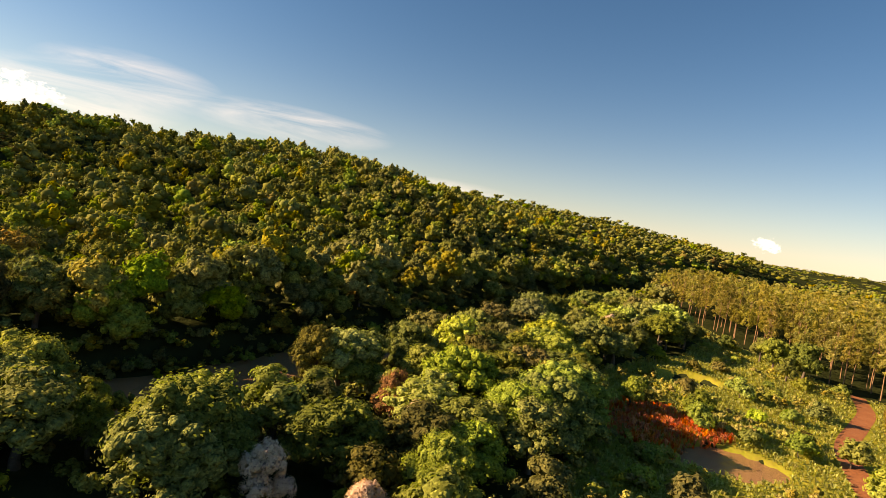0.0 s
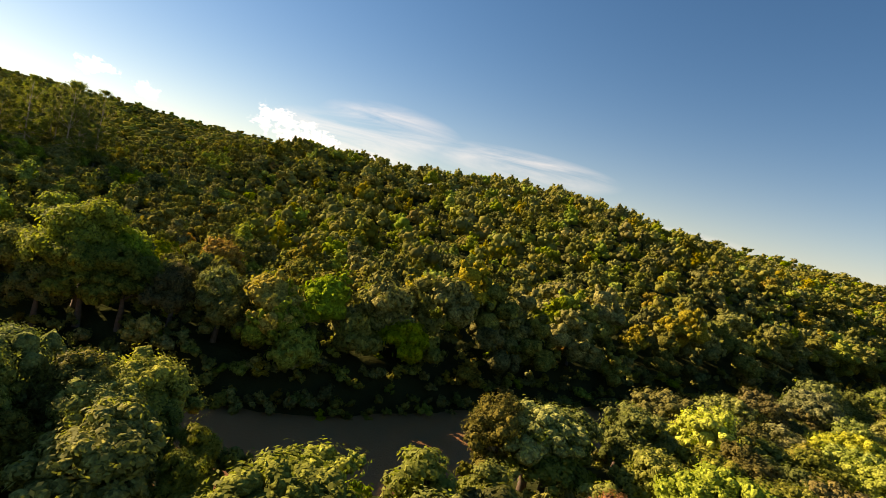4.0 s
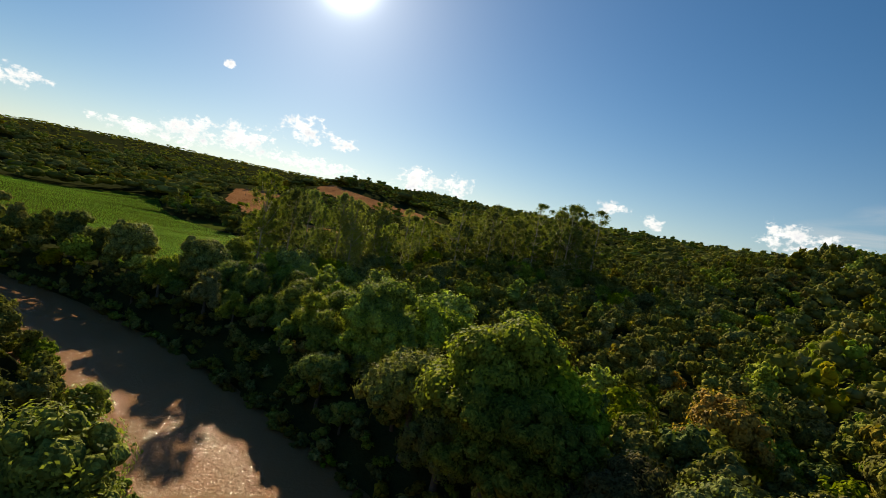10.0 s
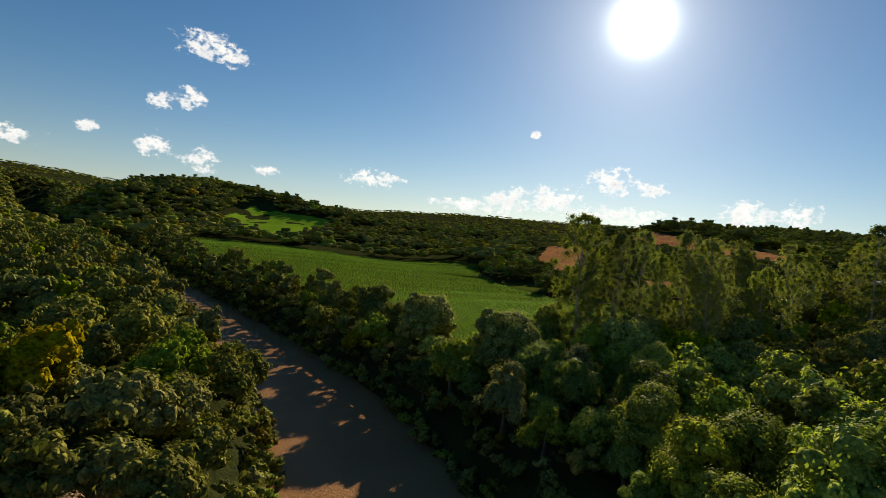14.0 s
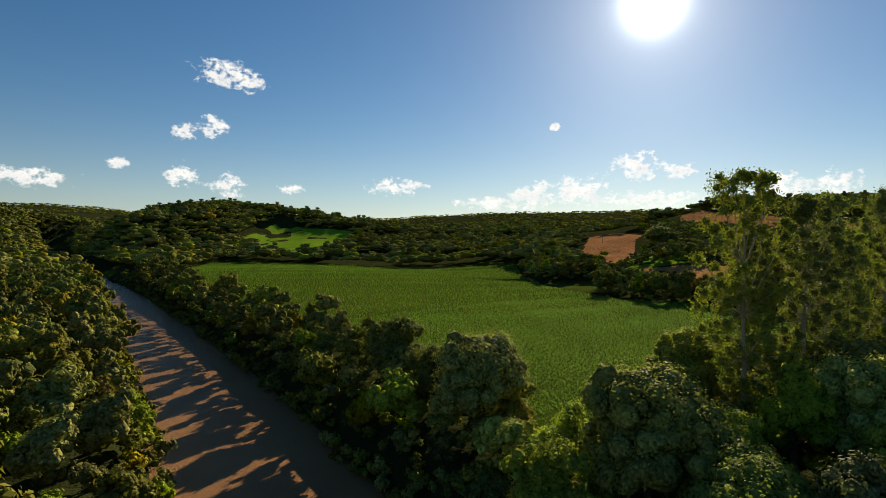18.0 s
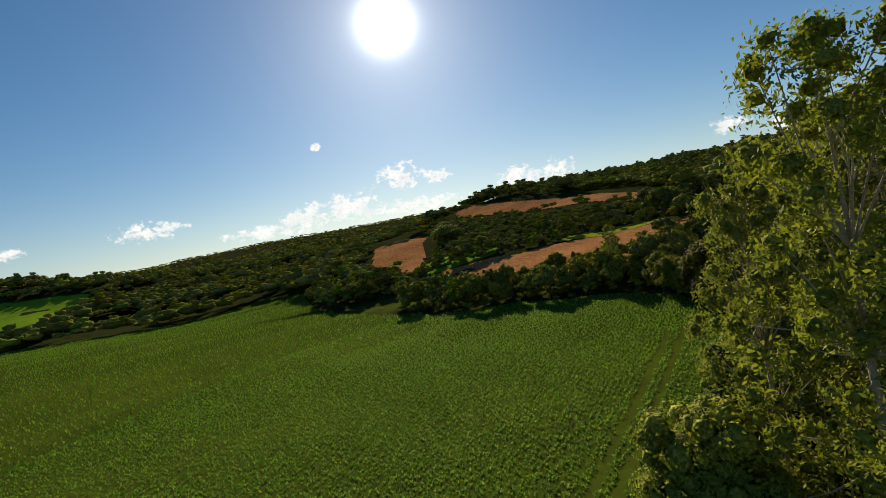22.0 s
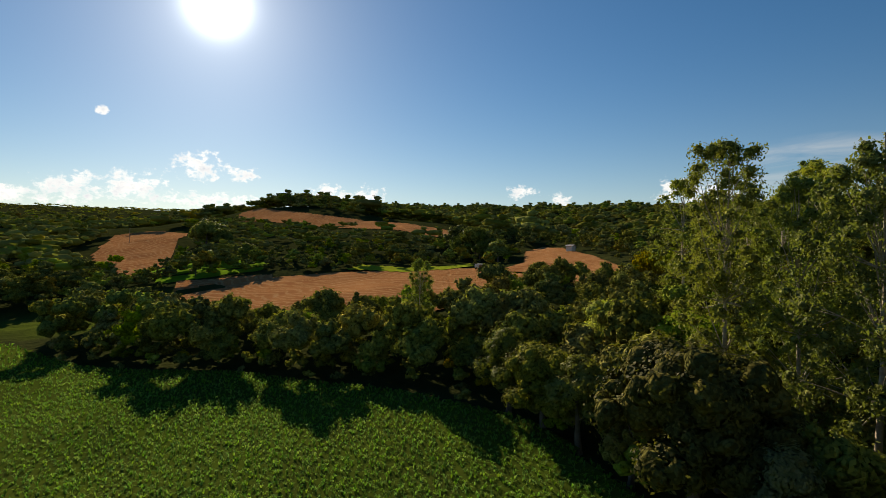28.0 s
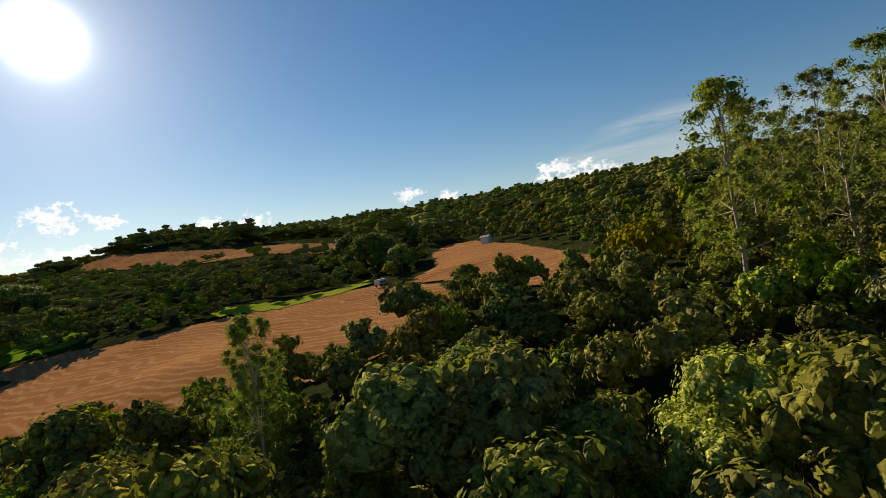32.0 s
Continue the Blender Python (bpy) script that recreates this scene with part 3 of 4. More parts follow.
BROAD_FINE = [broadleaf(np.random.default_rng(20 + i), ra, he, lo, 8600, 0.155, clumps=17) for i, (ra, he, lo) in enumerate(BROAD_SIZES)]


def gum(r, height, leaves=7200, n=58, low=0.12, leaf=0.23, wide=1.0, bark=None, girth=0.0085, tuft=0.05):
    """A tall gum tree: pale stem, open crown of hanging clumps."""
    z = height * np.sort(low + (0.98 - low) * r.uniform(0, 1, n))
    spread = (0.09 + 0.10 * np.sin(np.pi * np.clip((z / height - low + 0.1) / (1.08 - low), 0, 1))) * height * wide * r.uniform(0.25, 1.15, n)
    a = np.arange(n) * 2.4 + r.uniform(-0.5, 0.5, n)
    lc = np.stack([spread * np.cos(a), spread * np.sin(a), z], 1)
    lc[-3:, :2] *= 0.35
    quads = []
    per = leaves // n
    for c in lc:
        q = height * tuft * r.uniform(0.6, 1.25)
        nrm = sphere_points(per, r)
        p = c + nrm * arr(q, q, q * 0.75) * r.uniform(0.3, 1.05, (per, 1))
        p[:, 2] -= r.uniform(0, 1, per) ** 2 * q * 0.7
        way = nrm * 0.7 + sphere_points(per, r) * arr(1, 1, 0.6)
        way /= np.linalg.norm(way, axis=1)[:, None]
        quads.append(leaf_quads(p, way, leaf * r.uniform(0.6, 1.25, per), r, 0.5))
    core = np.array([c + ICO_V * height * tuft * 0.45 * r.uniform(0.6, 1.1, (12, 1)) for c in lc])
    return np.concatenate(quads), core, trunk_mesh("trunk", r, height * 0.97, girth * height, lc[::2], bark or BARK_PALE, 0.35, 0.28)


GUM_TALL = (26.0, 29.0, 24.0, 27.0)
GUMS = [gum(np.random.default_rng(60 + i), h) for i, h in enumerate(GUM_TALL)]
GUMS_FINE = [gum(np.random.default_rng(60 + i), h, 22000, 130, 0.06, 0.16, 0.9, tuft=0.039) for i, h in enumerate(GUM_TALL)]
SLIM = [gum(np.random.default_rng(70 + i), h, 1800, 24, 0.34, 0.34, 0.66, BARK_GUM, 0.0062) for i, h in enumerate((25.0, 23.0, 26.0))]

WORDS = {"leaf_green": "green", "leaf_olive": "olive green", "leaf_lime": "bright lime green", "leaf_yellow": "golden yellow", "leaf_rust": "rusty brown", "leaf_pale_blossom": "pale cream blossoming", "leaf_grey_green": "grey green", "leaf_eucalyptus": "grey green", "leaf_plantation_gum": "yellow green"}
MADE = {}


def prototype(shape, kind, material, fine):
    key = (kind, shape, fine)
    if key not in MADE:
        quads, core, trunk = {"broadleaf_tree": BROAD, "gum_tree": GUMS_FINE if fine else GUMS, "plantation_gum": SLIM, "fine": BROAD_FINE}["fine" if fine and kind == "broadleaf_tree" else kind][shape]
        MADE[key] = (trunk, crown_mesh("crown", quads, core, material))
    return MADE[key]


def plant(x, y, kind="broadleaf_tree", shape=0, material=None, size=1.0, where="on the river bank", group="trees along the river", wide=1.0, fine=False):
    material = material or (LEAF if kind == "broadleaf_tree" else LEAF_EUC)
    trunk, crown = prototype(shape, kind, material, fine)
    t = tree_thing(kind, trunk, crown, material)
    t.matrix_world = pose(x, y, float(ground_height(x, y)) , 0, 0, float(rng.uniform(0, 360))) @ Matrix.Diagonal((size * wide, size * wide, size, 1))
    word = WORDS[material.name]
    text = f"{word} leafy broadleaf tree standing {where}" if kind == "broadleaf_tree" else f"leafy gum tree with bare trunk {where}"
    return tagged(t, text, "tree", group)


def scatter(x0, x1, y0, y1, gap, seed):
    """Uneven places about gap apart."""
    r = np.random.default_rng(seed)
    x, y = np.meshgrid(np.arange(x0, x1, gap), np.arange(y0, y1, gap * 0.87), indexing="ij")
    x = x + (np.arange(x.shape[1]) % 2) * gap / 2
    x, y = x.ravel() + r.uniform(-0.36, 0.36, x.size) * gap, y.ravel() + r.uniform(-0.36, 0.36, x.size) * gap
    return x, y


def inside(x, y, poly):
    res = np.zeros(np.shape(x), bool)
    for (ax, ay), (bx, by) in zip(poly, np.roll(poly, -1, axis=0)):
        cross = (ay > y) != (by > y)
        res ^= cross & (x < (bx - ax) * (y - ay) / (by - ay + 1e-12) + ax)
    return res


# plan of the open land
CORN = arr((-181, 29), (-197, 12), (-208, 2), (-226, -22), (-258, -70), (-300, -136), (-350, -206), (-408, -258), (-506, -329), (-520, -237), (-509, -163), (-512, -121), (-560, -88), (-520, -50), (-432, -26), (-378, 5), (-332, 31), (-312, 53), (-294, 68), (-273, 80), (-254, 79), (-233, 69), (-216, 57), (-202, 46), (-188, 37))
# open edge of the corn field
CLEARING = arr((-176, 28), (-204, 20), (-222, 60), (-208, 55), (-186, 37))
STUBBLE_LOW = arr((-446, 40), (-436, 70), (-422, 100), (-417, 128), (-404, 142), (-370, 140), (-350, 130), (-330, 106), (-334, 90), (-350, 70), (-372, 54), (-416, 40))
STUBBLE_EAST = arr((-392, 144), (-397, 158), (-440, 186), (-446, 200), (-423, 194), (-384, 178), (-330, 150), (-318, 132), (-342, 133), (-366, 142))
STUBBLE_TOP = arr((-790, 100), (-764, 108), (-690, 132), (-620, 176), (-518, 194), (-488, 172), (-546, 158), (-619, 123), (-724, 72), (-780, 80))
STUBBLE_WEST = arr((-566, -6), (-671, -10), (-690, 20), (-640, 40), (-583, 33), (-500, 34), (-470, 24), (-515, 4))
YELLOW_STRIP = arr((-443, 107), (-426, 120), (-421, 148), (-409, 144), (-414, 116), (-430, 100))
GREEN_WEST = arr((-660, -430), (-790, -470), (-776, -335), (-654, -288), (-570, -276), (-589, -340))
FIELDS = [CORN, STUBBLE_LOW, STUBBLE_EAST, STUBBLE_TOP, STUBBLE_WEST, YELLOW_STRIP, GREEN_WEST]
MARSH = arr((18, 62), (24, 44), (140, 52), (150, 130), (122, 150), (116, 200), (118, 250), (104, 250), (96, 190), (80, 165), (56, 146), (38, 122), (30, 96))
PLANTATION = arr((122, 152), (150, 132), (300, 150), (420, 420), (160, 420), (122, 270), (120, 205))
FLIGHT = arr((0, 0), (-5, 35), (-27, 53), (-69, 58), (-105, 45), (-153, 30), (-200, 37), (-262, 68))


def free_of_fields(x, y, extra=()):
    ok = np.ones(np.shape(x), bool)
    for p in [*FIELDS, CLEARING, MARSH, PLANTATION, *extra]:
        ok &= ~inside(x, y, p)
    return ok


def woods(name, x, y, templates, scales, material, label, r, base_tint=None, wide=1.0, solid=False):
    """Many crowns joined into one object."""
    qs, cs, tq, tc = [], [], [], []
    z = ground_height(x, y)
    ang = r.uniform(0, 2 * np.pi, len(x))
    pick = r.integers(0, len(templates), len(x))
    tint = r.uniform(0, 1, len(x)) if base_tint is None else base_tint
    broad = np.broadcast_to(wide, np.shape(x))
    for k, (quads, core) in enumerate(templates):
        sel = pick == k
        if not sel.any():
            continue
        c, s, sc = np.cos(ang[sel])[:, None, None], np.sin(ang[sel])[:, None, None], scales[sel][:, None, None]
        wd = broad[sel][:, None, None]
        org = np.stack([x[sel], y[sel], z[sel]], 1)[:, None, None, :]
        for pts, bag, tb in ((quads, qs, tq), (core, cs, tc)):
            px, py, pz = pts[None, ..., 0], pts[None, ..., 1], pts[None, ..., 2]
            out = np.stack([(px * c - py * s) * sc * wd, (px * s + py * c) * sc * wd, pz * sc], -1) + org
            bag.append(out.reshape(-1, pts.shape[1], 3))
            faces = pts.shape[0] * (1 if pts.shape[1] == 4 else 20)
            tb.append(np.repeat(tint[sel], faces))
    q, c = np.concatenate(qs), np.concatenate(cs)
    nq = len(q)
    tris = (ICO_F[None] + (np.arange(len(c)) * 12)[:, None, None]).reshape(-1, 3) + nq * 4
    me = mesh_from(name, np.concatenate([q.reshape(-1, 3), c.reshape(-1, 3)]), np.arange(nq * 4).reshape(-1, 4), tris, True, np.concatenate(tq + tc), material, None if solid else INNER_SHADED.get(material.name))
    return tagged(new(name, me), label, "forest", kind="stuff")


def templates(seed, sizes, low, lobes, leaves, leaf, top=0.5, clumps=0, loose=(0.7, 1.25), inner=0.8):
    return [crown_template(np.random.default_rng(seed + i), ra, he, he * low, lobes, leaves, leaf, top=top, clumps=clumps, spread=0.5, puff=1.08 if lobes > 1 else 1.7, inner=inner, loose=loose)[:2] for i, (ra, he) in enumerate(sizes)]


MID_NEAR = templates(80, [(4.4, 11.0), (5.1, 12.0), (3.8, 10.0), (4.8, 13.0), (4.2, 9.5)], 0.06, 7, 560, 0.3, clumps=8)
HILL = templates(140, [(4.4, 11.0), (5.2, 12.0), (3.8, 10.0), (4.8, 13.0), (3.4, 11.5), (5.6, 11.0)], 0.1, 5, 70, 0.5, clumps=4)
HILL_FAR = templates(150, [(4.6, 11.0), (5.3, 12.0), (4.0, 10.0)], 0.1, 2, 12, 0.7, clumps=3)
MID = templates(90, [(4.6, 11.0), (5.3, 12.0), (4.0, 10.0), (5.0, 13.0)], 0.06, 6, 90, 0.4, clumps=4)
SCRUB = templates(100, [(4.6, 8.0), (5.3, 9.0), (4.0, 7.0)], 0.02, 3, 72, 0.55, clumps=4)
LOW = templates(120, [(5.0, 10.0), (6.0, 11.0), (4.6, 9.0), (5.4, 12.0)], 0.05, 1, 8, 0.7, 0.3, clumps=4)
FAR = templates(130, [(5.0, 10.0), (6.0, 11.0), (4.6, 8.0)], 0.05, 1, 8, 2.4, 0.3)
# ---- particular trees ----
GUM_SPOTS = [(-188, 50), (-194, 57), (-199, 52), (-204, 62), (-210, 66), (-215, 72), (-221, 76), (-228, 82), (-234, 79), (-240, 88), (-247, 90), (-254, 93), (-260, 92),
             (-208, 76), (-222, 90), (-236, 98), (-250, 104), (-304, 80), (-268, 112), (-284, 128), (-291, 121), (-296, 136), (-280, 142), (-302, 150), (-288, 156), (-300, 168), (-285, 174),
             (-310, 180), (-296, 188), (-272, 160), (-264, 132), (-306, 196),
             (-258, 140), (-270, 146), (-262, 154), (-254, 160), (-274, 152), (-266, 166), (-256, 172), (-248, 178), (-260, 180), (-270, 178), (-264, 190), (-252, 188), (-276, 186), (-244, 170), (-280, 164), (-286, 146), (-258, 126), (-274, 128)]
SPOT = arr(*GUM_SPOTS)
for n, (a, b) in enumerate(GUM_SPOTS):
    crest = 28.5 if n == 17 else 38.6 + 0.15 * max(0, b - 100) - (0, 2.5, 5.0, 1.5, 6.0)[n % 5] + (6.0 if n >= 32 else 0.0)
    crest = 40.0 if n == 12 else crest
    plant(a, b, "gum_tree", n % 4, LEAF_EUC, (crest - float(ground_height(a, b))) / GUM_TALL[n % 4], "beside the corn field" if n < 18 else "in a grove on the slope", "gum trees by the corn field" if n < 18 else "gum grove on the slope", wide=1.0 if n < 18 else 1.2, fine=n < 14 or n == 17)
SPECIAL = [(-180, 22, 3, LEAF, 0.98), (-187, 14, 0, LEAF, 1.0), (-194, 5, 1, LEAF, 0.95), (-168, 40, 3, LEAF, 1.0), (-84, 106, 1, LEAF_YELLOW, 0.95), (-13, 51, 4, LEAF_PALE, 0.85), (-3, 48, 4, LEAF_PALE, 0.75), (1, 70, 2, LEAF_PALE, 0.72), (-3, 77, 2, LEAF_RUST, 0.85), (15, 75, 3, LEAF_LIME, 0.85), (4, 54, 1, LEAF_LIME, 0.8),
           (-55, 54, 3, LEAF, 1.1), (-48, 57, 1, LEAF_OLIVE, 0.95), (-50, 47, 3, LEAF, 1.1), (-62, 50, 0, LEAF, 1.25), (-43, 56, 3, LEAF, 0.85), (-46, 50, 5, LEAF_OLIVE, 0.85), (-58, 43, 3, LEAF, 1.15), (-70, 47, 1, LEAF, 1.2), (-66, 55, 0, LEAF, 1.1), (112, 156, 1, LEAF, 0.95), (108, 164, 3, LEAF, 0.8), (104, 152, 2, LEAF, 0.7), (111, 176, 5, LEAF, 0.75), (-17, 86, 1, LEAF_OLIVE, 0.85), (-10, 97, 0, LEAF, 0.9), (33, 172, 3, LEAF, 1.1), (60, 176, 4, LEAF_PALE, 0.9), (42, 104, 5, LEAF_LIME, 0.6), (-148, 44, 2, LEAF_GREY, 0.9), (-160, 52, 2, LEAF_GREY, 0.9),
           (-172, 38, 5, LEAF_LIME, 0.85), (-106, 24, 2, LEAF_PALE, 0.7), (-98, 22, 5, LEAF_RUST, 0.8), (-296, 92, 5, LEAF_LIME, 0.8), (-280, 96, 1, LEAF_LIME, 0.75), (-276, 118, 5, LEAF_GREY, 0.9), (-62, 42, 1, LEAF_RUST, 0.8), (-118, 128, 4, LEAF_YELLOW, 0.75), (-60, 132, 5, LEAF_RUST, 0.8),
           (-78, 138, 2, LEAF_YELLOW, 0.8), (-20, 152, 5, LEAF_YELLOW, 0.7), (-82, 79, 3, LEAF, 1.0), (-76, 81, 1, LEAF, 0.95), (-88, 76, 0, LEAF, 1.05), (-70, 84, 5, LEAF_OLIVE, 0.95), (-96, 74, 3, LEAF, 0.95), (-64, 88, 1, LEAF, 0.9), (-46, 61, 3, LEAF, 1.1), (-51, 60, 0, LEAF, 1.05), (-41, 60, 2, LEAF, 0.8), (-37, 60, 4, LEAF, 0.9), (-34, 57, 2, LEAF, 0.8)]
for a, b, shape, mat, s in SPECIAL:
    s *= 0.86 if -75 < a < -30 and b < 62 else 1.0
    plant(a, b, "broadleaf_tree", shape, mat, s, "among the riverside woods", "trees along the river", fine=bool(to_line(arr(a), arr(b), FLIGHT)[0][0] < 45))
SLOPE_TREES = [(-442, 161, 3, 1.15), (-450, 158, 0, 1.2), (-446, 167, 1, 1.1), (-457, 160, 5, 1.2), (-436, 165, 2, 1.1), (-430, 157, 4, 0.9), (-420, 160, 5, 0.8), (-560, 50, 3, 1.1), (-568, 46, 0, 1.05), (-576, 52, 1, 1.1), (-552, 56, 5, 1.2),
               (-545, 50, 3, 1.15), (-586, 50, 2, 1.0), (-598, 54, 4, 0.95), (-536, 58, 0, 1.1), (-462, 52, 2, 0.8), (-455, 46, 4, 0.6), (-470, 66, 5, 0.8)]
for a, b, shape, s in SLOPE_TREES:
    plant(a, b, "broadleaf_tree", shape, LEAF, s, "between the harvested fields", "trees between the fields", 1.15)
KEEP = np.vstack([SPOT, arr(*[q[:2] for q in SPECIAL]), arr(*[q[:2] for q in SLOPE_TREES])])

# ---- woods ----
def clear_of(x, y, spots, gap):
    return np.min(np.hypot(x[:, None] - spots[:, 0], y[:, None] - spots[:, 1]), axis=1) > gap


def near_field(x, y, reach):
    """Close to the bare fields."""
    res = np.zeros(np.shape(x), bool)
    for p in (STUBBLE_LOW, STUBBLE_EAST, STUBBLE_WEST, STUBBLE_TOP, GREEN_WEST):
        res |= to_line(x, y, np.vstack([p, p[:1]]))[0] < reach
    return res


# the high wooded hillside north of the river
def on_hillside(x, y):
    d, side, _ = to_line(x, y, RIVER_LINE)
    return (side > 0) & (d > 85) & (x > -330) & (np.degrees(np.arctan2(y - 25, x + 4)) < 132)


for name, gap, near, far, seed in (("hill_forest", 6.8, 0, 500, 51), ("hill_forest_far", 9.4, 500, 1250, 52)):
    x, y = scatter(-330, 520, 110, 1050, gap, seed)
    reach = np.hypot(x + 4, y - 25)
    ridge = to_line(x, y, RIDGES[0])
    ok = on_hillside(x, y) & (reach >= near) & (reach < far) & ~((ridge[1] > 0) & (ridge[0] > 28)) & (np.degrees(np.arctan2(y - 25, x + 4)) > 58) & clear_of(x, y, KEEP, 4.0) & ~inside(x, y, PLANTATION)
    x, y = x[ok], y[ok]
    r = np.random.default_rng(seed)
    woods(name, x, y, HILL if near == 0 else HILL_FAR, 0.6 + 0.95 * r.uniform(0, 1, len(x)) ** 1.8, LEAF_WOODS, "dense mixed green forest covering the hillside", r, wide=1.0 if near == 0 else 1.3, solid=True)

# broad crowns on the near bank
x, y = scatter(-46, 130, 40, 260, 8.6, 31)
d, side, along = to_line(x, y, RIVER_LINE)
ok = (side < 0) & (d > 13) & free_of_fields(x, y) & clear_of(x, y, KEEP, 5.0) & (y > 46) & (x < 100) & ~((d < 20) & (x < -18))
BROAD_SPOTS = np.stack([x[ok], y[ok]], 1)
PICK = [LEAF] * 12 + [LEAF_OLIVE] * 4 + [LEAF_LIME] * 2 + [LEAF_GREY]
for a, b in BROAD_SPOTS:
    # only the darker green west of x = -12, standing in for shade
    plant(a, b, "broadleaf_tree", int(rng.integers(0, 6)), LEAF if a < -12 else PICK[int(rng.integers(0, len(PICK)))], float(rng.uniform(0.75, 0.95)), "in riverside woodland", "woodland trees", float(rng.uniform(1.15, 1.4)))
x, y = scatter(-480, 330, -270, 480, 6.2, 1)
d, side, along = to_line(x, y, RIVER_LINE)
fd = to_line(x, y, FLIGHT)[0]
# crowns in this zone get brighter lime leaves to paint in sunlight
BRIGHT = arr((-182, 40), (-122, 48), (-96, 60), (-82, 80), (-98, 104), (-150, 100), (-178, 86))
real_fd = fd
fd = np.where(inside(x, y, BRIGHT), fd * 0.3, fd)
fd = np.where((x < -200) & (y > 50), fd * 0.5, fd)
strip = (side > 0) & (x < -178) & (x > -420) & (y < 20)
ok = (d > np.where(side > 0, 12.5, 13.5)) & free_of_fields(x, y) & clear_of(x, y, KEEP, 3.6) & ~((x > -46) & (side < 0) & (x < 130) & (y < 260)) & ~(np.hypot(x, y) < 30)
ok &= ~((side < 0) & (d > 130) & (x > -330)) & ~(strip & (d > 25)) & ~near_field(x, y, 3.0)
# scrub and clearings on the slope of the bare fields
slope = (x < -330) & (y > -20)
r = np.random.default_rng(3)
ok &= ~on_hillside(x, y) & (x < 260)
hill = (side > 0) & (x > -200) & (d > 40)
wall = (side > 0) & (d < 27) & (x > -92) & (x < 100)
ok &= ~(~hill & ~wall & (x > -150) & (r.uniform(0, 1, len(x)) < 0.2)) & ~(hill & (r.uniform(0, 1, len(x)) < 0.15))
x, y, d, side, fd, strip, slope, hill, real_fd, wall = (v[ok] for v in (x, y, d, side, fd, strip, slope, hill, real_fd, wall))
grow = np.where(hill, r.uniform(0.5, 1.2, len(x)), r.uniform(0.55, 1.28, len(x))) * np.where(strip, np.where(x > -270, 0.88, 0.82), 1.0) * np.where(wall, 1.28, 1.0) * np.where((side > 0) & (d < 24) & (x < -95) & (x > -178), 0.74, 1.0) * np.where((side < 0) & (d < 21) & (x < -60) & (x > -200), 0.76, 1.0)
low = ((x < -125) & (y > 18) & (x > -330) & ~hill) | ((x < -270) & (y > 20))
grow = grow * np.where(low & (x < -262), 0.7, np.where(low & (y < 60), 0.84, np.where(low, 0.9, 1.0))) * np.where(slope, np.where((x < -370) & (y > 40), np.where((x < -440) & (y > 36), np.where(y < 68, r.uniform(0.7, 1.1, len(x)), r.uniform(0.45, 0.95, len(x))), r.uniform(0.45, 0.9, len(x))), 0.66), 1.0)
belt = (to_line(x, y, np.vstack([CORN, CORN[:1]]))[0] < 20) & (y > -40) & (x < -236)
grow = np.where(belt, r.uniform(0.6, 1.05, len(x)), grow)
span = np.where(slope & ~belt, 1.4, 1.0)
view = ~((x > -25) & (y < 40))
order = np.argsort(np.where(view, fd, 1e6))
rank = np.empty(len(x), int)
rank[order] = np.arange(len(x))
HERO = 282 - len(BROAD_SPOTS) - len(SPECIAL) - len(SLOPE_TREES)
for k in order[:HERO]:
    # lime leaf colour stands in for sun on these crowns
    bright = (inside(x[k], y[k], BRIGHT) or (-185 < x[k] < -112 and y[k] > 22)) and rng.uniform() < 0.75
    plant(x[k], y[k], "broadleaf_tree", int(rng.integers(0, 6)), LEAF_LIME if bright else PICK[int(rng.integers(0, len(PICK)))], float(grow[k]), "on the river bank" if d[k] < 30 else "in dense woodland", "trees along the river" if d[k] < 30 else "woodland trees", fine=bool(real_fd[k] < 34))
sel = (rank >= HERO) & (rank < HERO + 760)
sunny = sel & inside(x, y, BRIGHT)
woods("sunlit_woods", x[sunny], y[sunny], MID_NEAR, grow[sunny], LEAF_LIME, "woods beside the river, lime leaves brightened to look sunlit", r)
sel &= ~sunny
woods("river_woods", x[sel], y[sel], MID_NEAR, grow[sel], LEAF_WOODS, "dense green woods along the river and fields", r, wide=span[sel])
sel = rank >= HERO + 760
woods("slope_forest", x[sel], y[sel], MID, grow[sel], LEAF_WOODS, "dense mixed green forest on the lower slopes", r, wide=span[sel])
# scrub that hangs over the water's edge
line = smooth_line(RIVER, 60)
way = np.gradient(line, axis=0)
way /= np.linalg.norm(way, axis=1)[:, None]
xs, ys, gs = [], [], []
for sgn in (-1, 1):
    for off in (11.6, 14.2):
        p = line + np.stack([-way[:, 1], way[:, 0]], 1) * sgn * (off + r.uniform(-1.0, 1.0, len(line)))[:, None]
        p = p[(p[:, 0] > -420) & (p[:, 1] < 330)]
        step_len = np.r_[0, np.cumsum(np.hypot(*np.diff(p, axis=0).T))]
        keep = np.searchsorted(step_len, np.arange(0, step_len[-1], 3.0))
        xs.append(p[keep, 0])
        ys.append(p[keep, 1])
x, y = np.concatenate(xs), np.concatenate(ys)
ok = ~((x > -48) & (x < -14) & (y < 100) & (to_line(x, y, RIVER_LINE)[1] < 0))
x, y = x[ok], y[ok]
woods("bank_scrub", x, y, SCRUB, r.uniform(0.28, 0.52, len(x)), LEAF_WOODS, "leafy green scrub hanging over the water's edge", r)
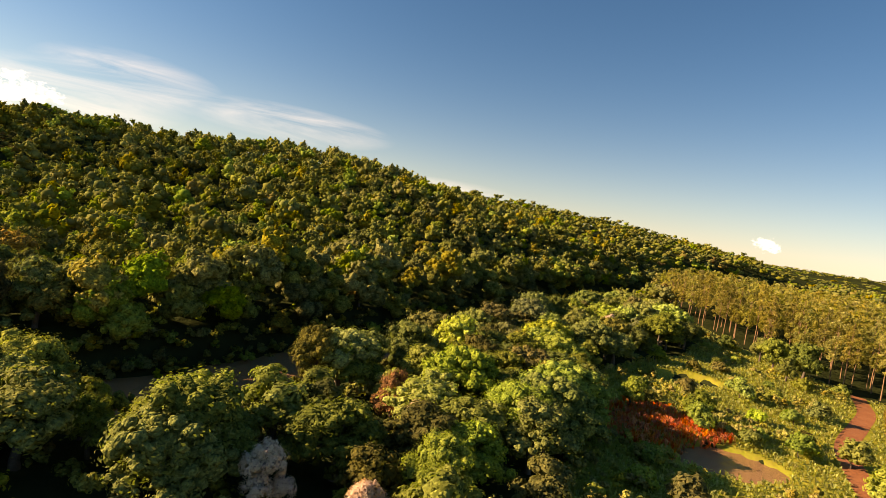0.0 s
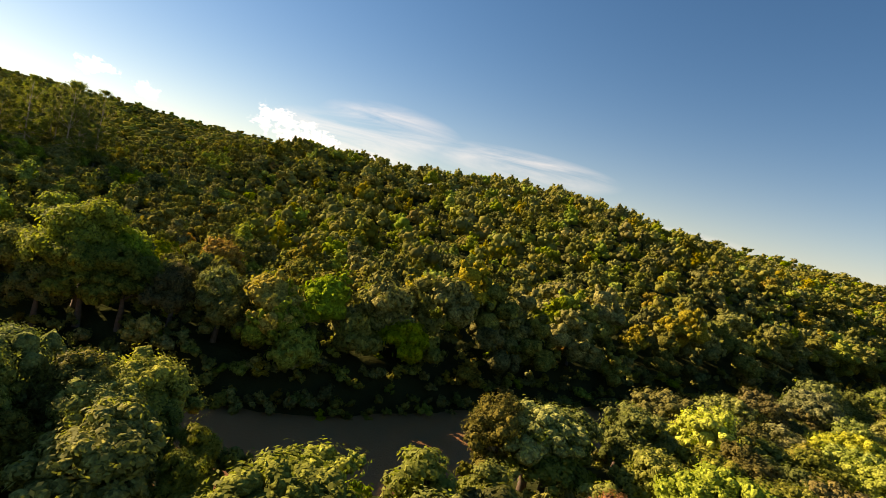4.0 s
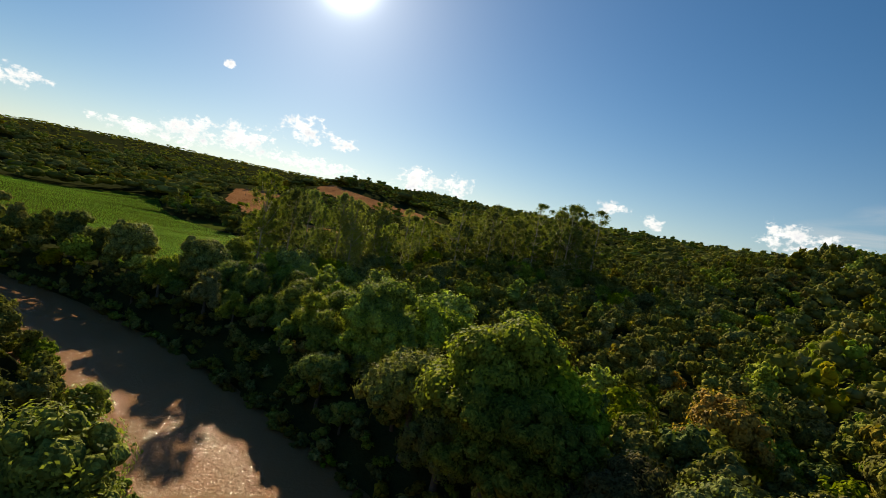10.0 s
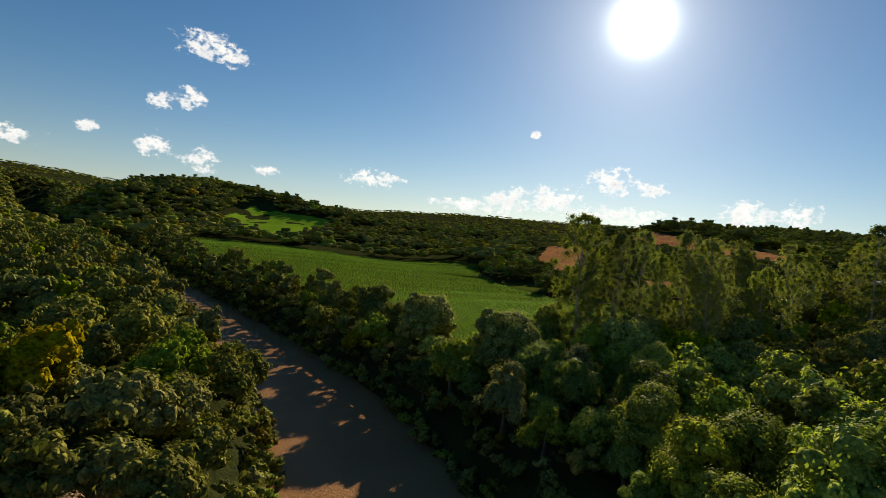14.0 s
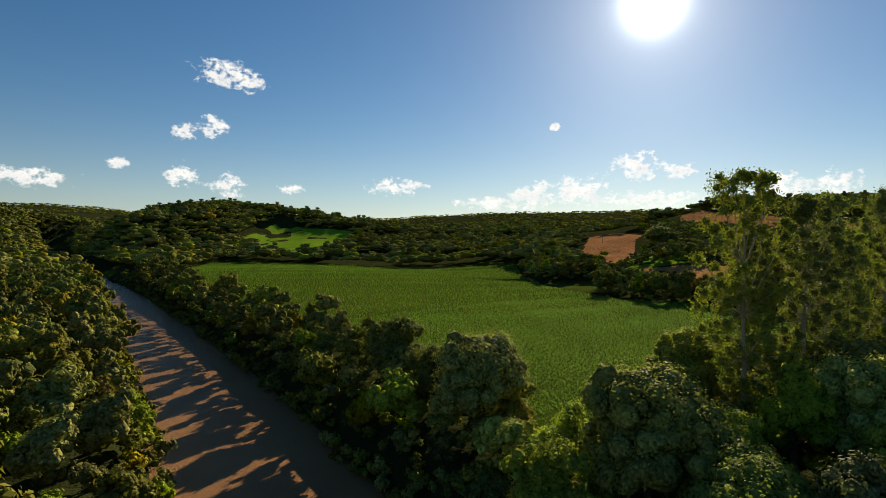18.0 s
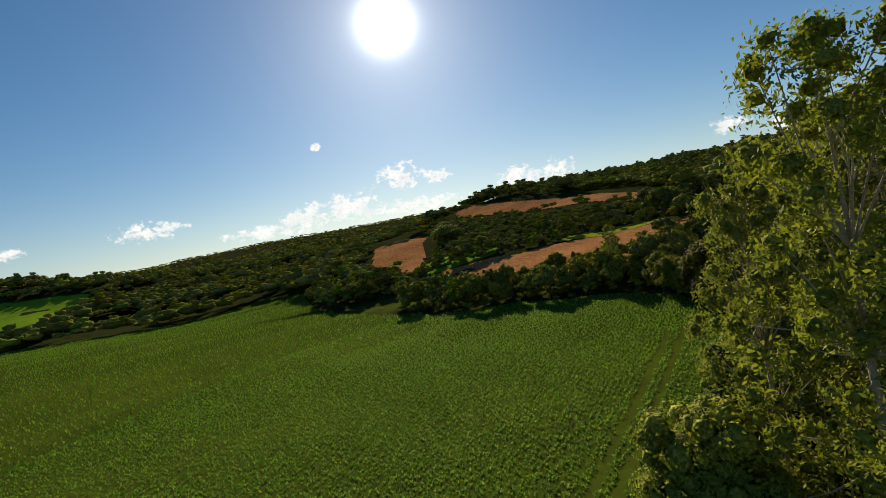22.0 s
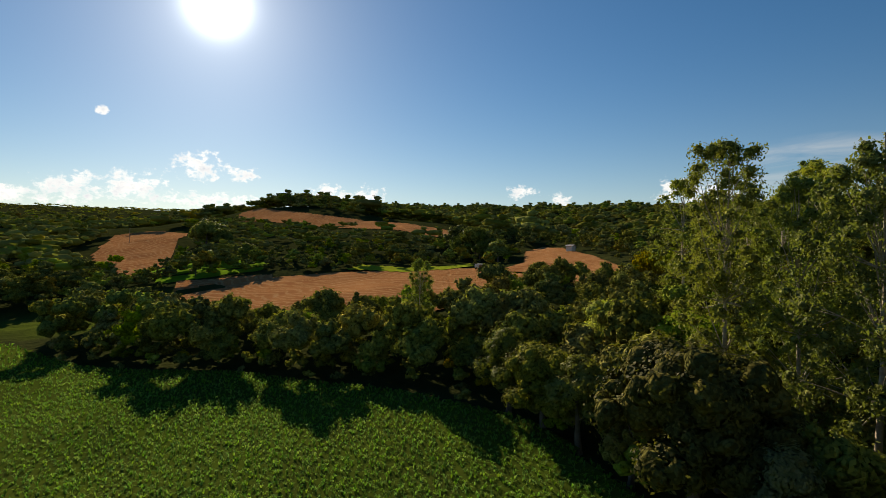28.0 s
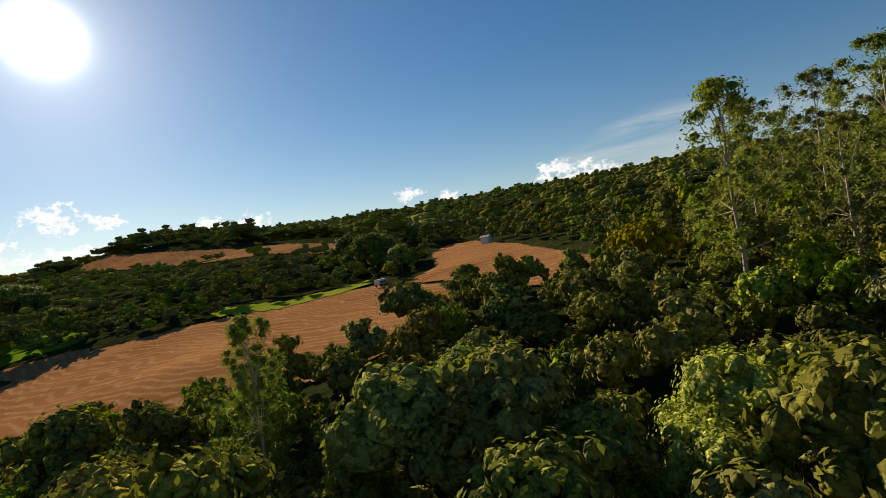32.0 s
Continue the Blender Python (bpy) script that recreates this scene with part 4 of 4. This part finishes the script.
# undergrowth between the trees
x, y = scatter(-350, 130, -60, 270, 4.4, 41)
d, side, along = to_line(x, y, RIVER_LINE)
ok = (d > 15) & free_of_fields(x, y) & (to_line(x, y, FLIGHT)[0] < 105) & ~((x > -20) & (y < 36)) & (((side < 0) & (x > -60)) | (d < 32) | (x < -175) | ((side > 0) & (d < 85))) & (r.uniform(0, 1, len(x)) < np.where((x < -175) | (side > 0), 1.0, 0.75))
x, y = x[ok], y[ok]
woods("undergrowth", x, y, SCRUB, r.uniform(0.25, 0.52, len(x)), LEAF_WOODS, "low green undergrowth between the trees", r)
# grove on the cap of the hill
x, y = scatter(-850, -730, 95, 210, 5.6, 43)
ok = (np.hypot((x + 790) / 48, (y - 152) / 36) < 1) & free_of_fields(x, y)
x, y = x[ok], y[ok]
woods("hilltop_grove", x, y, MID, r.uniform(0.7, 1.1, len(x)), LEAF_WOODS, "dark grove on top of the bare hill", r)
# far woods
x, y = scatter(-1700, 900, -1300, 1200, 12.2, 2)
d = to_line(x, y, RIVER_LINE)[0]
core = (x > -480) & (x < 330) & (y > -270) & (y < 480)
aa = np.degrees(np.arctan2(y - 45, x + 100)) % 360
ok = (d > 20) & free_of_fields(x, y) & ~core & ~on_hillside(x, y) & ((bumps(x, y, 60.0, 8.0) > -0.35) | (y > 300) | ((x < -470) & (y < -300))) & (np.hypot(x, y) < 1700) & ~near_field(x, y, 9.0) & (aa > 108) & (aa < 243)
ok &= ~((x > 0) & (y < 30)) & ~((x > -300) & (y < -300) & (y < -300 - (x + 300) * 0.5)) & ~((x > 330) & (y < 300)) & ~((x > 0) & (y > 700))
x, y = x[ok], y[ok]
r = np.random.default_rng(4)
woods("distant_woods", x, y, LOW, r.uniform(0.8, 1.35, len(x)) * np.where((x > -780) & (y > 40) & (y < 170), 0.55, 1.0), LEAF_WOODS, "distant dark green woods on rolling hills", r, wide=2.1, solid=True)
x, y = scatter(130, 760, 300, 1000, 12.5, 8)
ok = ~inside(x, y, PLANTATION) & ~on_hillside(x, y) & (to_line(x, y, RIVER_LINE)[0] > 18) & ((bumps(x, y, 70.0, 2.0) > -0.5) | (x < 300)) & ~((x < 330) & (y < 480) & (to_line(x, y, RIVER_LINE)[1] > 0) & (x < 255))
x, y = x[ok], y[ok]
woods("valley_woods", x, y, LOW, r.uniform(0.8, 1.2, len(x)), LEAF_WOODS, "woods filling the valley behind the plantation", r, wide=1.4, solid=True)
x, y = scatter(-3900, 1600, -3300, 3300, 44.0, 6)
rr, aa = np.hypot(x + 150, y), np.degrees(np.arctan2(y, x + 150))
ok = (rr > 1500) & (rr < 3900) & ((aa > 105) | (aa < -115) | ((aa > 42) & (aa < 75) & (rr < 2600))) & (bumps(x, y, 140.0, 3.0) > -0.3)
x, y = x[ok], y[ok]
woods("horizon_woods", x, y, FAR, r.uniform(0.5, 0.95, len(x)), LEAF_WOODS, "woods on the far ridges of the valley", r, wide=3.2, solid=True)

# ---- gum plantation ----
x, y = scatter(118, 360, 130, 380, 7.4, 9)
ok = inside(x, y, PLANTATION)
x, y = x[ok], y[ok]
front = x - 120 + np.maximum(0, 160 - y) * -0.2 + 0.08 * (y - 150)
order = np.argsort(front)
for k in order[:56]:
    plant(x[k], y[k], "plantation_gum", int(rng.integers(0, 3)), LEAF_PLANT, float(rng.uniform(0.82, 0.98)), "at the edge of a plantation", "plantation gum trees")
GUM_LOW = [(q[np.random.default_rng(5).permutation(len(q))[:100]] + 0.0, c[6:9]) for q, c, t in SLIM]
for q, c in GUM_LOW:
    mid = q.mean(1, keepdims=True)
    q[:] = mid + (q - mid) * 3.0
sel = order[56:]
r = np.random.default_rng(6)
woods("gum_plantation", x[sel], y[sel], GUM_LOW, r.uniform(0.82, 0.98, len(sel)), LEAF_PLANT, "plantation of tall yellowish green gum trees", r, solid=True)


# ---- fields ----
def draped(name, poly, lift, material, label, cell=3.0):
    lo, hi = poly.min(0), poly.max(0)
    gx, gy = np.arange(lo[0], hi[0] + cell, cell), np.arange(lo[1], hi[1] + cell, cell)
    xx, yy = np.meshgrid(gx, gy, indexing="ij")
    cx, cy = (gx[:-1] + gx[1:]) / 2, (gy[:-1] + gy[1:]) / 2
    keep = inside(*np.meshgrid(cx, cy, indexing="ij"), poly)
    me = grid_mesh(name, gx, gy, ground_height(xx, yy) + lift, keep)
    me.materials.append(material)
    return tagged(new(name, me), label, "field", kind="structure")


def stubble_material():
    """Bare red earth with pale straw left in rows."""
    m, nt, bsdf, out = base_material("stubble_earth")
    pos = nd(nt, "ShaderNodeNewGeometry")
    n1 = nd(nt, "ShaderNodeTexNoise", Scale=0.05, Detail=6.0, Roughness=0.6)
    n2 = nd(nt, "ShaderNodeTexNoise", Scale=0.9, Detail=5.0, Roughness=0.7)
    turn = nd(nt, "ShaderNodeMapping")
    turn.inputs["Rotation"].default_value = (0, 0, radians(62))
    rows = nd(nt, "ShaderNodeTexWave", Scale=0.11, Distortion=17.0, Detail=5.0)
    rows.inputs["Detail Scale"].default_value = 0.6
    for n in (n1, n2, turn):
        nt.links.new(pos.outputs["Position"], n.inputs["Vector"])
    nt.links.new(turn.outputs[0], rows.inputs["Vector"])
    earth = mix_color(nt, math_node(nt, "MULTIPLY_ADD", n1.outputs["Fac"], 2.6, -0.8, clamp=True), (0.23, 0.098, 0.038), (0.34, 0.16, 0.066))
    straw = math_node(nt, "MULTIPLY", math_node(nt, "MULTIPLY_ADD", rows.outputs["Fac"], 3.0, -1.7, clamp=True), math_node(nt, "MULTIPLY_ADD", n2.outputs["Fac"], 2.5, -0.7, clamp=True))
    nt.links.new(mix_color(nt, math_node(nt, "MULTIPLY", straw, 0.5), earth, (0.52, 0.36, 0.18)), bsdf.inputs["Base Color"])
    bsdf.inputs["Roughness"].default_value = 1.0
    bsdf.inputs["Specular IOR Level"].default_value = 0.0
    b = nd(nt, "ShaderNodeBump", Strength=0.7, Distance=0.5)
    nt.links.new(n2.outputs["Fac"], b.inputs["Height"])
    nt.links.new(b.outputs[0], bsdf.inputs["Normal"])
    return m


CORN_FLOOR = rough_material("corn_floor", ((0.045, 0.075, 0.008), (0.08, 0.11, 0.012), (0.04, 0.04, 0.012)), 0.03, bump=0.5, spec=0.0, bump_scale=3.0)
PASTURE = rough_material("pasture", ((0.13, 0.25, 0.015), (0.19, 0.31, 0.025), (0.10, 0.18, 0.015)), 0.03, bump=0.4, spec=0.0, bump_scale=2.0)
OCHRE = rough_material("yellow_crop", ((0.24, 0.28, 0.02), (0.18, 0.25, 0.02), (0.27, 0.27, 0.03)), 0.1, bump=0.4, spec=0.0)
STUBBLE = stubble_material()
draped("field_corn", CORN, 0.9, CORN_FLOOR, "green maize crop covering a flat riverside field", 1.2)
for n, p in enumerate((STUBBLE_LOW, STUBBLE_EAST, STUBBLE_TOP, STUBBLE_WEST)):
    draped("field_stubble_%d" % (n + 1), p, 0.35, STUBBLE, "bare reddish brown harvested field with straw rows", 0.9 if n < 2 else 2.0)
draped("field_yellow", YELLOW_STRIP, 0.5, OCHRE, "narrow bright yellow green crop strip")
draped("field_grass", arr((-482, 28), (-446, 34), (-450, 70), (-470, 76), (-500, 52)), 0.15, PASTURE, "grassy clearing between the harvested fields", 1.5)
draped("field_green", GREEN_WEST, 0.4, PASTURE, "bright green pasture on a far slope")


def blades(name, x, y, lift, height, width, count, material, label, category, r, lean=0.5):
    """Upright arching blades in tufts, joined into one object."""
    z = ground_height(x, y) + lift
    n = len(x) * count
    px, py, pz = (np.repeat(v, count) for v in (x, y, z))
    a = r.uniform(0, 2 * np.pi, n)
    h = np.repeat(height * r.uniform(0.75, 1.2, len(x)), count) * r.uniform(0.6, 1.05, n)
    out = h * lean * r.uniform(0.4, 1.2, n)
    ca, sa, w = np.cos(a), np.sin(a), width * r.uniform(0.6, 1.3, n)
    p0 = np.stack([px - sa * w * 0.35, py + ca * w * 0.35, pz], 1)
    p1 = np.stack([px + sa * w * 0.35, py - ca * w * 0.35, pz], 1)
    mx, my, mz = px + ca * out * 0.45, py + sa * out * 0.45, pz + h
    p2 = np.stack([mx + sa * w * 0.5, my - ca * w * 0.5, mz], 1)
    p3 = np.stack([mx - sa * w * 0.5, my + ca * w * 0.5, mz], 1)
    p4 = np.stack([px + ca * out * 1.25, py + sa * out * 1.25, pz + h * 0.8], 1)
    co = np.stack([p0, p1, p2, p3, p4], 1).reshape(-1, 3)
    k = np.arange(n) * 5
    quads = np.stack([k, k + 1, k + 2, k + 3], 1)
    tris = np.stack([k + 3, k + 2, k + 4], 1)
    tint = np.repeat(r.uniform(0, 1, len(x)) * 0.5, count)
    me = mesh_from(name, co, quads, tris, False, np.concatenate([tint, tint]), material)
    return tagged(new(name, me), label, category, kind="stuff")


r = np.random.default_rng(11)
u, v = np.meshgrid(np.arange(-260, 260, 0.42), np.arange(-260, 260, 0.72), indexing="ij")
u, v = u.ravel() + r.uniform(-0.3, 0.3, u.size), v.ravel() + r.normal(0, 0.19, v.size)
turn = radians(-34)
x, y = -270 + u * math.cos(turn) - v * math.sin(turn), 10 + u * math.sin(turn) + v * math.cos(turn)
fd = to_line(x, y, FLIGHT)[0]
gap = bumps(x, y, 23.0, 2.2) + 0.7 * bumps(x, y, 7.0, 4.2)
# wheel tracks and a weedy strip along the north east edge
lane = (x + 232) * 0.548 + (y - 56) * 0.836
lane = np.minimum(np.abs(lane), np.abs(lane - 2.3))
ok = inside(x, y, CORN) & (fd < 92) & (r.uniform(0, 1, len(x)) < np.clip(1.15 - 0.006 * fd + 0.25 * gap, 0.3, 1)) & ~((lane < 0.5) & (x > -250))
blades("corn_crop", x[ok], y[ok], 0.8, 0.42, 0.066, 6, LEAF_CORN, "rows of green maize plants with arching leaves", "crop", r, 1.1)
u, v = scatter(-520, -190, -330, 80, 1.6, 14)
fd = to_line(u, v, FLIGHT)[0]
ok = inside(u, v, CORN) & (fd >= 86)
blades("corn_crop_far", u[ok], v[ok], 0.7, 0.75, 0.2, 4, LEAF_CORN, "distant part of a green maize field", "crop", r)


# ---- wet meadow ----
def disc_water(name, cx, cy, rx, ry, z, label):
    a = np.linspace(0, 2 * np.pi, 28, endpoint=False)
    k = 1 + 0.12 * np.sin(3 * a + cx) + 0.07 * np.cos(5 * a)
    co = np.column_stack([np.append(cx + rx * k * np.cos(a), cx), np.append(cy + ry * k * np.sin(a), cy), np.full(29, z)])
    tris = np.array([(i, (i + 1) % 28, 28) for i in range(28)])
    return tagged(new(name, mesh_from(name, co, np.zeros((0, 4), int), tris, material=WATER)), label, "pond", kind="structure")


disc_water("water_pond_1", 53, 86, 11, 8, 2.75, "small muddy brown pond among marsh grass")
disc_water("water_pond_2", 70, 138, 8, 6, 2.8, "small grey pond among marsh grass")
MEADOW = rough_material("meadow_turf", ((0.21, 0.24, 0.022), (0.33, 0.31, 0.035), (0.28, 0.19, 0.05)), 0.12, bump=0.5, spec=0.0, bump_scale=2.0)
draped("field_meadow", MARSH, 0.1, MEADOW, "wet meadow turf between woods and plantation", 2.0)
x, y = scatter(20, 152, 50, 252, 0.95, 21)
pond = np.minimum(np.hypot((x - 52) * 0.75, y - 86), np.hypot((x - 70) * 0.75, y - 138) + 1)
track_line = arr((66, 70), (74, 86), (84, 102), (99, 118), (112, 132), (124, 150))
on_track = to_line(x, y, track_line)[0] < 2.4
red = (np.hypot((x - 43) / 13, (y - 97) / 12) + 0.35 * bumps(x, y, 3.0, 1.0)) < 1
ok = inside(x, y, MARSH) & (pond > 7.2) & ~on_track & ~red & (r.uniform(0, 1, len(x)) < 0.85)
blades("marsh_grass", x[ok], y[ok], -0.05, 0.9, 0.22, 4, GRASS, "tall yellow green marsh grass", "grass", r, 0.8)
ok = red & inside(x, y, MARSH) & (pond > 5.0)
blades("red_brush", x[ok], y[ok], -0.05, 1.5, 0.20, 7, LEAF_RED, "rusty red dry brushwood in the wet meadow", "shrub", r, 0.7)
crop = arr((80, 80), (98, 72), (150, 116), (118, 134), (100, 112))
x, y = scatter(76, 152, 70, 136, 0.7, 23)
ok = inside(x, y, crop) & (to_line(x, y, track_line)[0] > 2.8)
YELLOW_CROP = leaf_material("leaf_ripe_crop", (0.30, 0.27, 0.03), (0.45, 0.36, 0.04), 0.35)
blades("ripe_crop", x[ok], y[ok], -0.05, 1.7, 0.15, 4, YELLOW_CROP, "ripening yellow maize beside the red track", "crop", r)


x, y = scatter(20, 150, 44, 252, 2.9, 57)
thick = bumps(x, y, 9.0, 5.0) + 0.5 * bumps(x, y, 3.5, 1.0)
pond = np.minimum(np.hypot((x - 53) * 0.75, y - 86), np.hypot((x - 70) * 0.75, y - 138) + 1)
ok = inside(x, y, MARSH) & (pond > 9.6) & (to_line(x, y, track_line)[0] > 4.0) & (thick > np.where(x < 62, -0.2, 0.25)) & ~inside(x, y, crop) & (np.hypot((x - 43) / 12, (y - 97) / 11) > 1)
x, y = x[ok], y[ok]
SHRUB = foliage("leaf_marsh_shrub", (0.17, 0.20, 0.014), (0.36, 0.35, 0.03), 0.36)
woods("marsh_scrub", x, y, SCRUB, r.uniform(0.14, 0.34, len(x)), SHRUB, "low yellow green shrubs filling the wet meadow", r)


def path_strip(name, line, half, lift, material, label):
    fine = smooth_line(line, 10)
    way = np.gradient(fine, axis=0)
    way /= np.linalg.norm(way, axis=1)[:, None]
    left = np.stack([-way[:, 1], way[:, 0]], 1)
    co = np.stack([fine + left * o * half for o in (-1, -0.5, 0, 0.5, 1)], 1)
    n, k = co.shape[:2]
    z = ground_height(co[..., 0], co[..., 1]) + lift
    co = np.concatenate([co, z[..., None]], -1).reshape(-1, 3)
    i, j = np.meshgrid(np.arange(n - 1), np.arange(k - 1), indexing="ij")
    a = (i * k + j).ravel()
    me = mesh_from(name, co, np.stack([a, a + k, a + k + 1, a + 1], 1), material=material)
    return tagged(new(name, me), label, "track", kind="structure")


path_strip("road_track", track_line, 1.9, 0.12, SOIL_RED, "rutted red earth farm track")
BUSH = [broadleaf(np.random.default_rng(40 + i), ra, he, 6, 700, 0.3, 0.02) for i, (ra, he) in enumerate([(2.4, 3.2), (1.8, 2.6), (3.0, 3.8)])]
BUSH_CROWN = {}
for n, (a, b) in enumerate([(64, 98), (60, 94), (68, 92), (74, 100), (80, 112), (58, 108), (50, 120), (62, 124), (76, 126), (86, 128), (92, 140), (36, 66), (32, 72), (30, 64), (72, 78), (84, 150), (98, 168), (104, 186), (56, 134), (110, 150), (116, 146), (104, 144), (40, 60), (46, 64), (34, 58), (30, 52), (26, 58), (54, 60), (70, 108), (90, 118), (82, 136), (74, 146), (66, 152), (88, 160), (94, 178), (100, 198), (108, 214), (112, 232), (54, 100), (48, 110), (24, 66), (76, 90), (36, 80)]):
    shape, mat = n % 3, (LEAF_LIME, LEAF, LEAF_LIME, LEAF_OLIVE)[n % 4]
    if shape not in BUSH_CROWN:
        BUSH_CROWN[shape] = crown_mesh("crown", BUSH[shape][0], BUSH[shape][1], mat)
    t = tree_thing("bush", BUSH[shape][2], BUSH_CROWN[shape], mat)
    t.matrix_world = pose(a, b, float(ground_height(a, b)), 0, 0, n * 47) @ Matrix.Scale(0.8 + 0.5 * ((n * 37) % 10) / 10, 4)
    tagged(t, f"rounded {WORDS[mat.name]} bush in the wet meadow", "bush", "bushes in the wet meadow")


# ---- small built things on the slope ----
def part(name, bm, material, parent, label=""):
    me = bpy.data.meshes.new(name)
    bm.to_mesh(me)
    bm.free()
    me.materials.append(material)
    o = new(name, me)
    o.parent = parent
    if label:
        o["label"] = label
    return o


def box_bm(x0, x1, y0, y1, z0, z1, bevel=0.03):
    bm = bmesh.new()
    bmesh.ops.create_cube(bm, size=1.0)
    for v in bm.verts:
        v.co = Vector((x0 if v.co.x < 0 else x1, y0 if v.co.y < 0 else y1, z0 if v.co.z < 0 else z1))
    if bevel:
        bmesh.ops.bevel(bm, geom=bm.edges[:], offset=bevel, segments=1, affect="EDGES")
    return bm


def wheel_bm(x, y, z, rad, wide):
    bm = bmesh.new()
    bmesh.ops.create_cone(bm, cap_ends=True, segments=14, radius1=rad, radius2=rad, depth=wide, matrix=Matrix.Translation((x, y, z)) @ Matrix.Rotation(radians(90), 4, "X"))
    return bm


def roof_bm(x0, x1, y0, y1, z0, rise, over=0.4):
    bm = bmesh.new()
    xs, ym = (x0 - over, x1 + over), (y0 + y1) / 2
    rows = []
    for x in xs:
        rows.append([bm.verts.new((x, y0 - over, z0)), bm.verts.new((x, ym, z0 + rise)), bm.verts.new((x, y1 + over, z0)), bm.verts.new((x, y1 + over, z0 - 0.12)), bm.verts.new((x, ym, z0 + rise - 0.14)), bm.verts.new((x, y0 - over, z0 - 0.12))])
    a, b = rows
    for i in range(6):
        bm.faces.new((a[i], a[(i + 1) % 6], b[(i + 1) % 6], b[i]))
    bm.faces.new(a[::-1])
    bm.faces.new(b)
    bmesh.ops.recalc_face_normals(bm, faces=bm.faces[:])
    return bm


PAINT = rough_material("white_paint", ((0.72, 0.70, 0.66), (0.62, 0.60, 0.56), (0.45, 0.40, 0.35)), 0.6, 0.6, 0.1)
RUBBER = rough_material("rubber", ((0.03, 0.03, 0.03), (0.05, 0.045, 0.04), (0.09, 0.06, 0.04)), 3.0, 0.8, 0.2)
RUST = rough_material("rusty_steel", ((0.22, 0.09, 0.05), (0.30, 0.13, 0.07), (0.12, 0.06, 0.04)), 2.0, 0.7, 0.2)
SHEET = rough_material("grey_roof_sheet", ((0.34, 0.33, 0.32), (0.26, 0.25, 0.24), (0.20, 0.15, 0.12)), 0.8, 0.6, 0.15)
TILE = rough_material("clay_roof", ((0.36, 0.16, 0.09), (0.28, 0.12, 0.07), (0.18, 0.09, 0.06)), 0.8, 0.8, 0.3)
TIMBER = rough_material("grey_timber", ((0.22, 0.18, 0.14), (0.30, 0.25, 0.19), (0.14, 0.11, 0.08)), 2.0)
DARK = rough_material("dark_opening", ((0.03, 0.03, 0.035), (0.05, 0.05, 0.055), (0.02, 0.02, 0.02)), 2.0, 0.3)

trailer = tagged(new("farm_trailer"), "white farm trailer parked on the harvested field", "trailer")
part("body", box_bm(-1.9, 1.9, -0.9, 0.9, 0.75, 2.1, 0.05), PAINT, trailer)
part("side_panel", box_bm(-1.6, 1.6, -0.93, -0.9, 1.0, 1.6, 0), RUST, trailer, "rust red lower side panel")
for wx in (-1.1, 1.1):
    for wy in (-0.85, 0.85):
        part("wheel", wheel_bm(wx, wy, 0.42, 0.42, 0.22), RUBBER, trailer)
part("chassis", box_bm(-1.8, 1.8, -0.5, 0.5, 0.55, 0.72, 0.02), RUST, trailer)
part("drawbar", box_bm(1.9, 3.0, -0.06, 0.06, 0.55, 0.66, 0.01), RUST, trailer)
trailer.matrix_world = pose(-400, 141, float(ground_height(-400, 141)) + 0.36, 0, 0, 118)


def house(name, x, y, turn, w, d, h, roof, label, group=""):
    hs = tagged(new(name), label, "house", group)
    part("wall", box_bm(-w / 2, w / 2, -d / 2, d / 2, -0.8, h, 0.02), PAINT, hs)
    part("roof", roof_bm(-w / 2, w / 2, -d / 2, d / 2, h, d * 0.28), roof, hs)
    part("door", box_bm(-0.5, 0.5, -d / 2 - 0.04, -d / 2, 0, 2.05, 0), TIMBER, hs)
    for k in (-0.3, 0.3):
        win = part("window", box_bm(w * k - 0.65, w * k + 0.65, -d / 2 - 0.06, -d / 2, 0.9, 1.9, 0), TIMBER, hs)
        part("pane", box_bm(w * k - 0.55, w * k + 0.55, -d / 2 - 0.075, -d / 2 - 0.06, 1.0, 1.8, 0), DARK, win)
    hs.matrix_world = pose(x, y, float(ground_height(x, y)) + 0.2, 0, 0, turn)
    return hs


house("hut", -489, 52, 80, 8.0, 5.0, 2.4, SHEET, "small white hut with a grey sheet roof among trees")
house("hut", -406, 186, 200, 3.0, 2.4, 2.0, SHEET, "small white hut on the harvested field")
house("farm_shed", -833, -199, 60, 22.0, 8.0, 3.4, SHEET, "long farm shed with a pale sheet roof among trees")
for hx, hy, ht in ((-1040, 438, 40), (-1066, 452, 65), (-1008, 446, 20)):
    house("farmhouse", hx, hy, ht, 13.0, 8.0, 3.4, TILE, "pale farmhouse with a clay tile roof on a wooded ridge", "farmhouses on the ridge")

# a line pole in the upper field
pole = tagged(new("utility_pole"), "weathered timber utility pole standing in the harvested field", "pole")
bm = bmesh.new()
bmesh.ops.create_cone(bm, cap_ends=True, segments=10, radius1=0.16, radius2=0.10, depth=9.5, matrix=Matrix.Translation((0, 0, 4.25)))
part("post", bm, TIMBER, pole)
part("crossarm", box_bm(-1.1, 1.1, -0.06, 0.06, 8.5, 8.64, 0.01), TIMBER, pole)
for ix in (-0.95, 0.0, 0.95):
    bm = bmesh.new()
    bmesh.ops.create_cone(bm, cap_ends=True, segments=8, radius1=0.07, radius2=0.04, depth=0.2, matrix=Matrix.Translation((ix, 0, 8.74 if ix else 9.1)))
    part("insulator", bm, PAINT, pole, "white ceramic insulator")
pole.matrix_world = pose(-604, 7, float(ground_height(-604, 7)), 0, 0, 25)
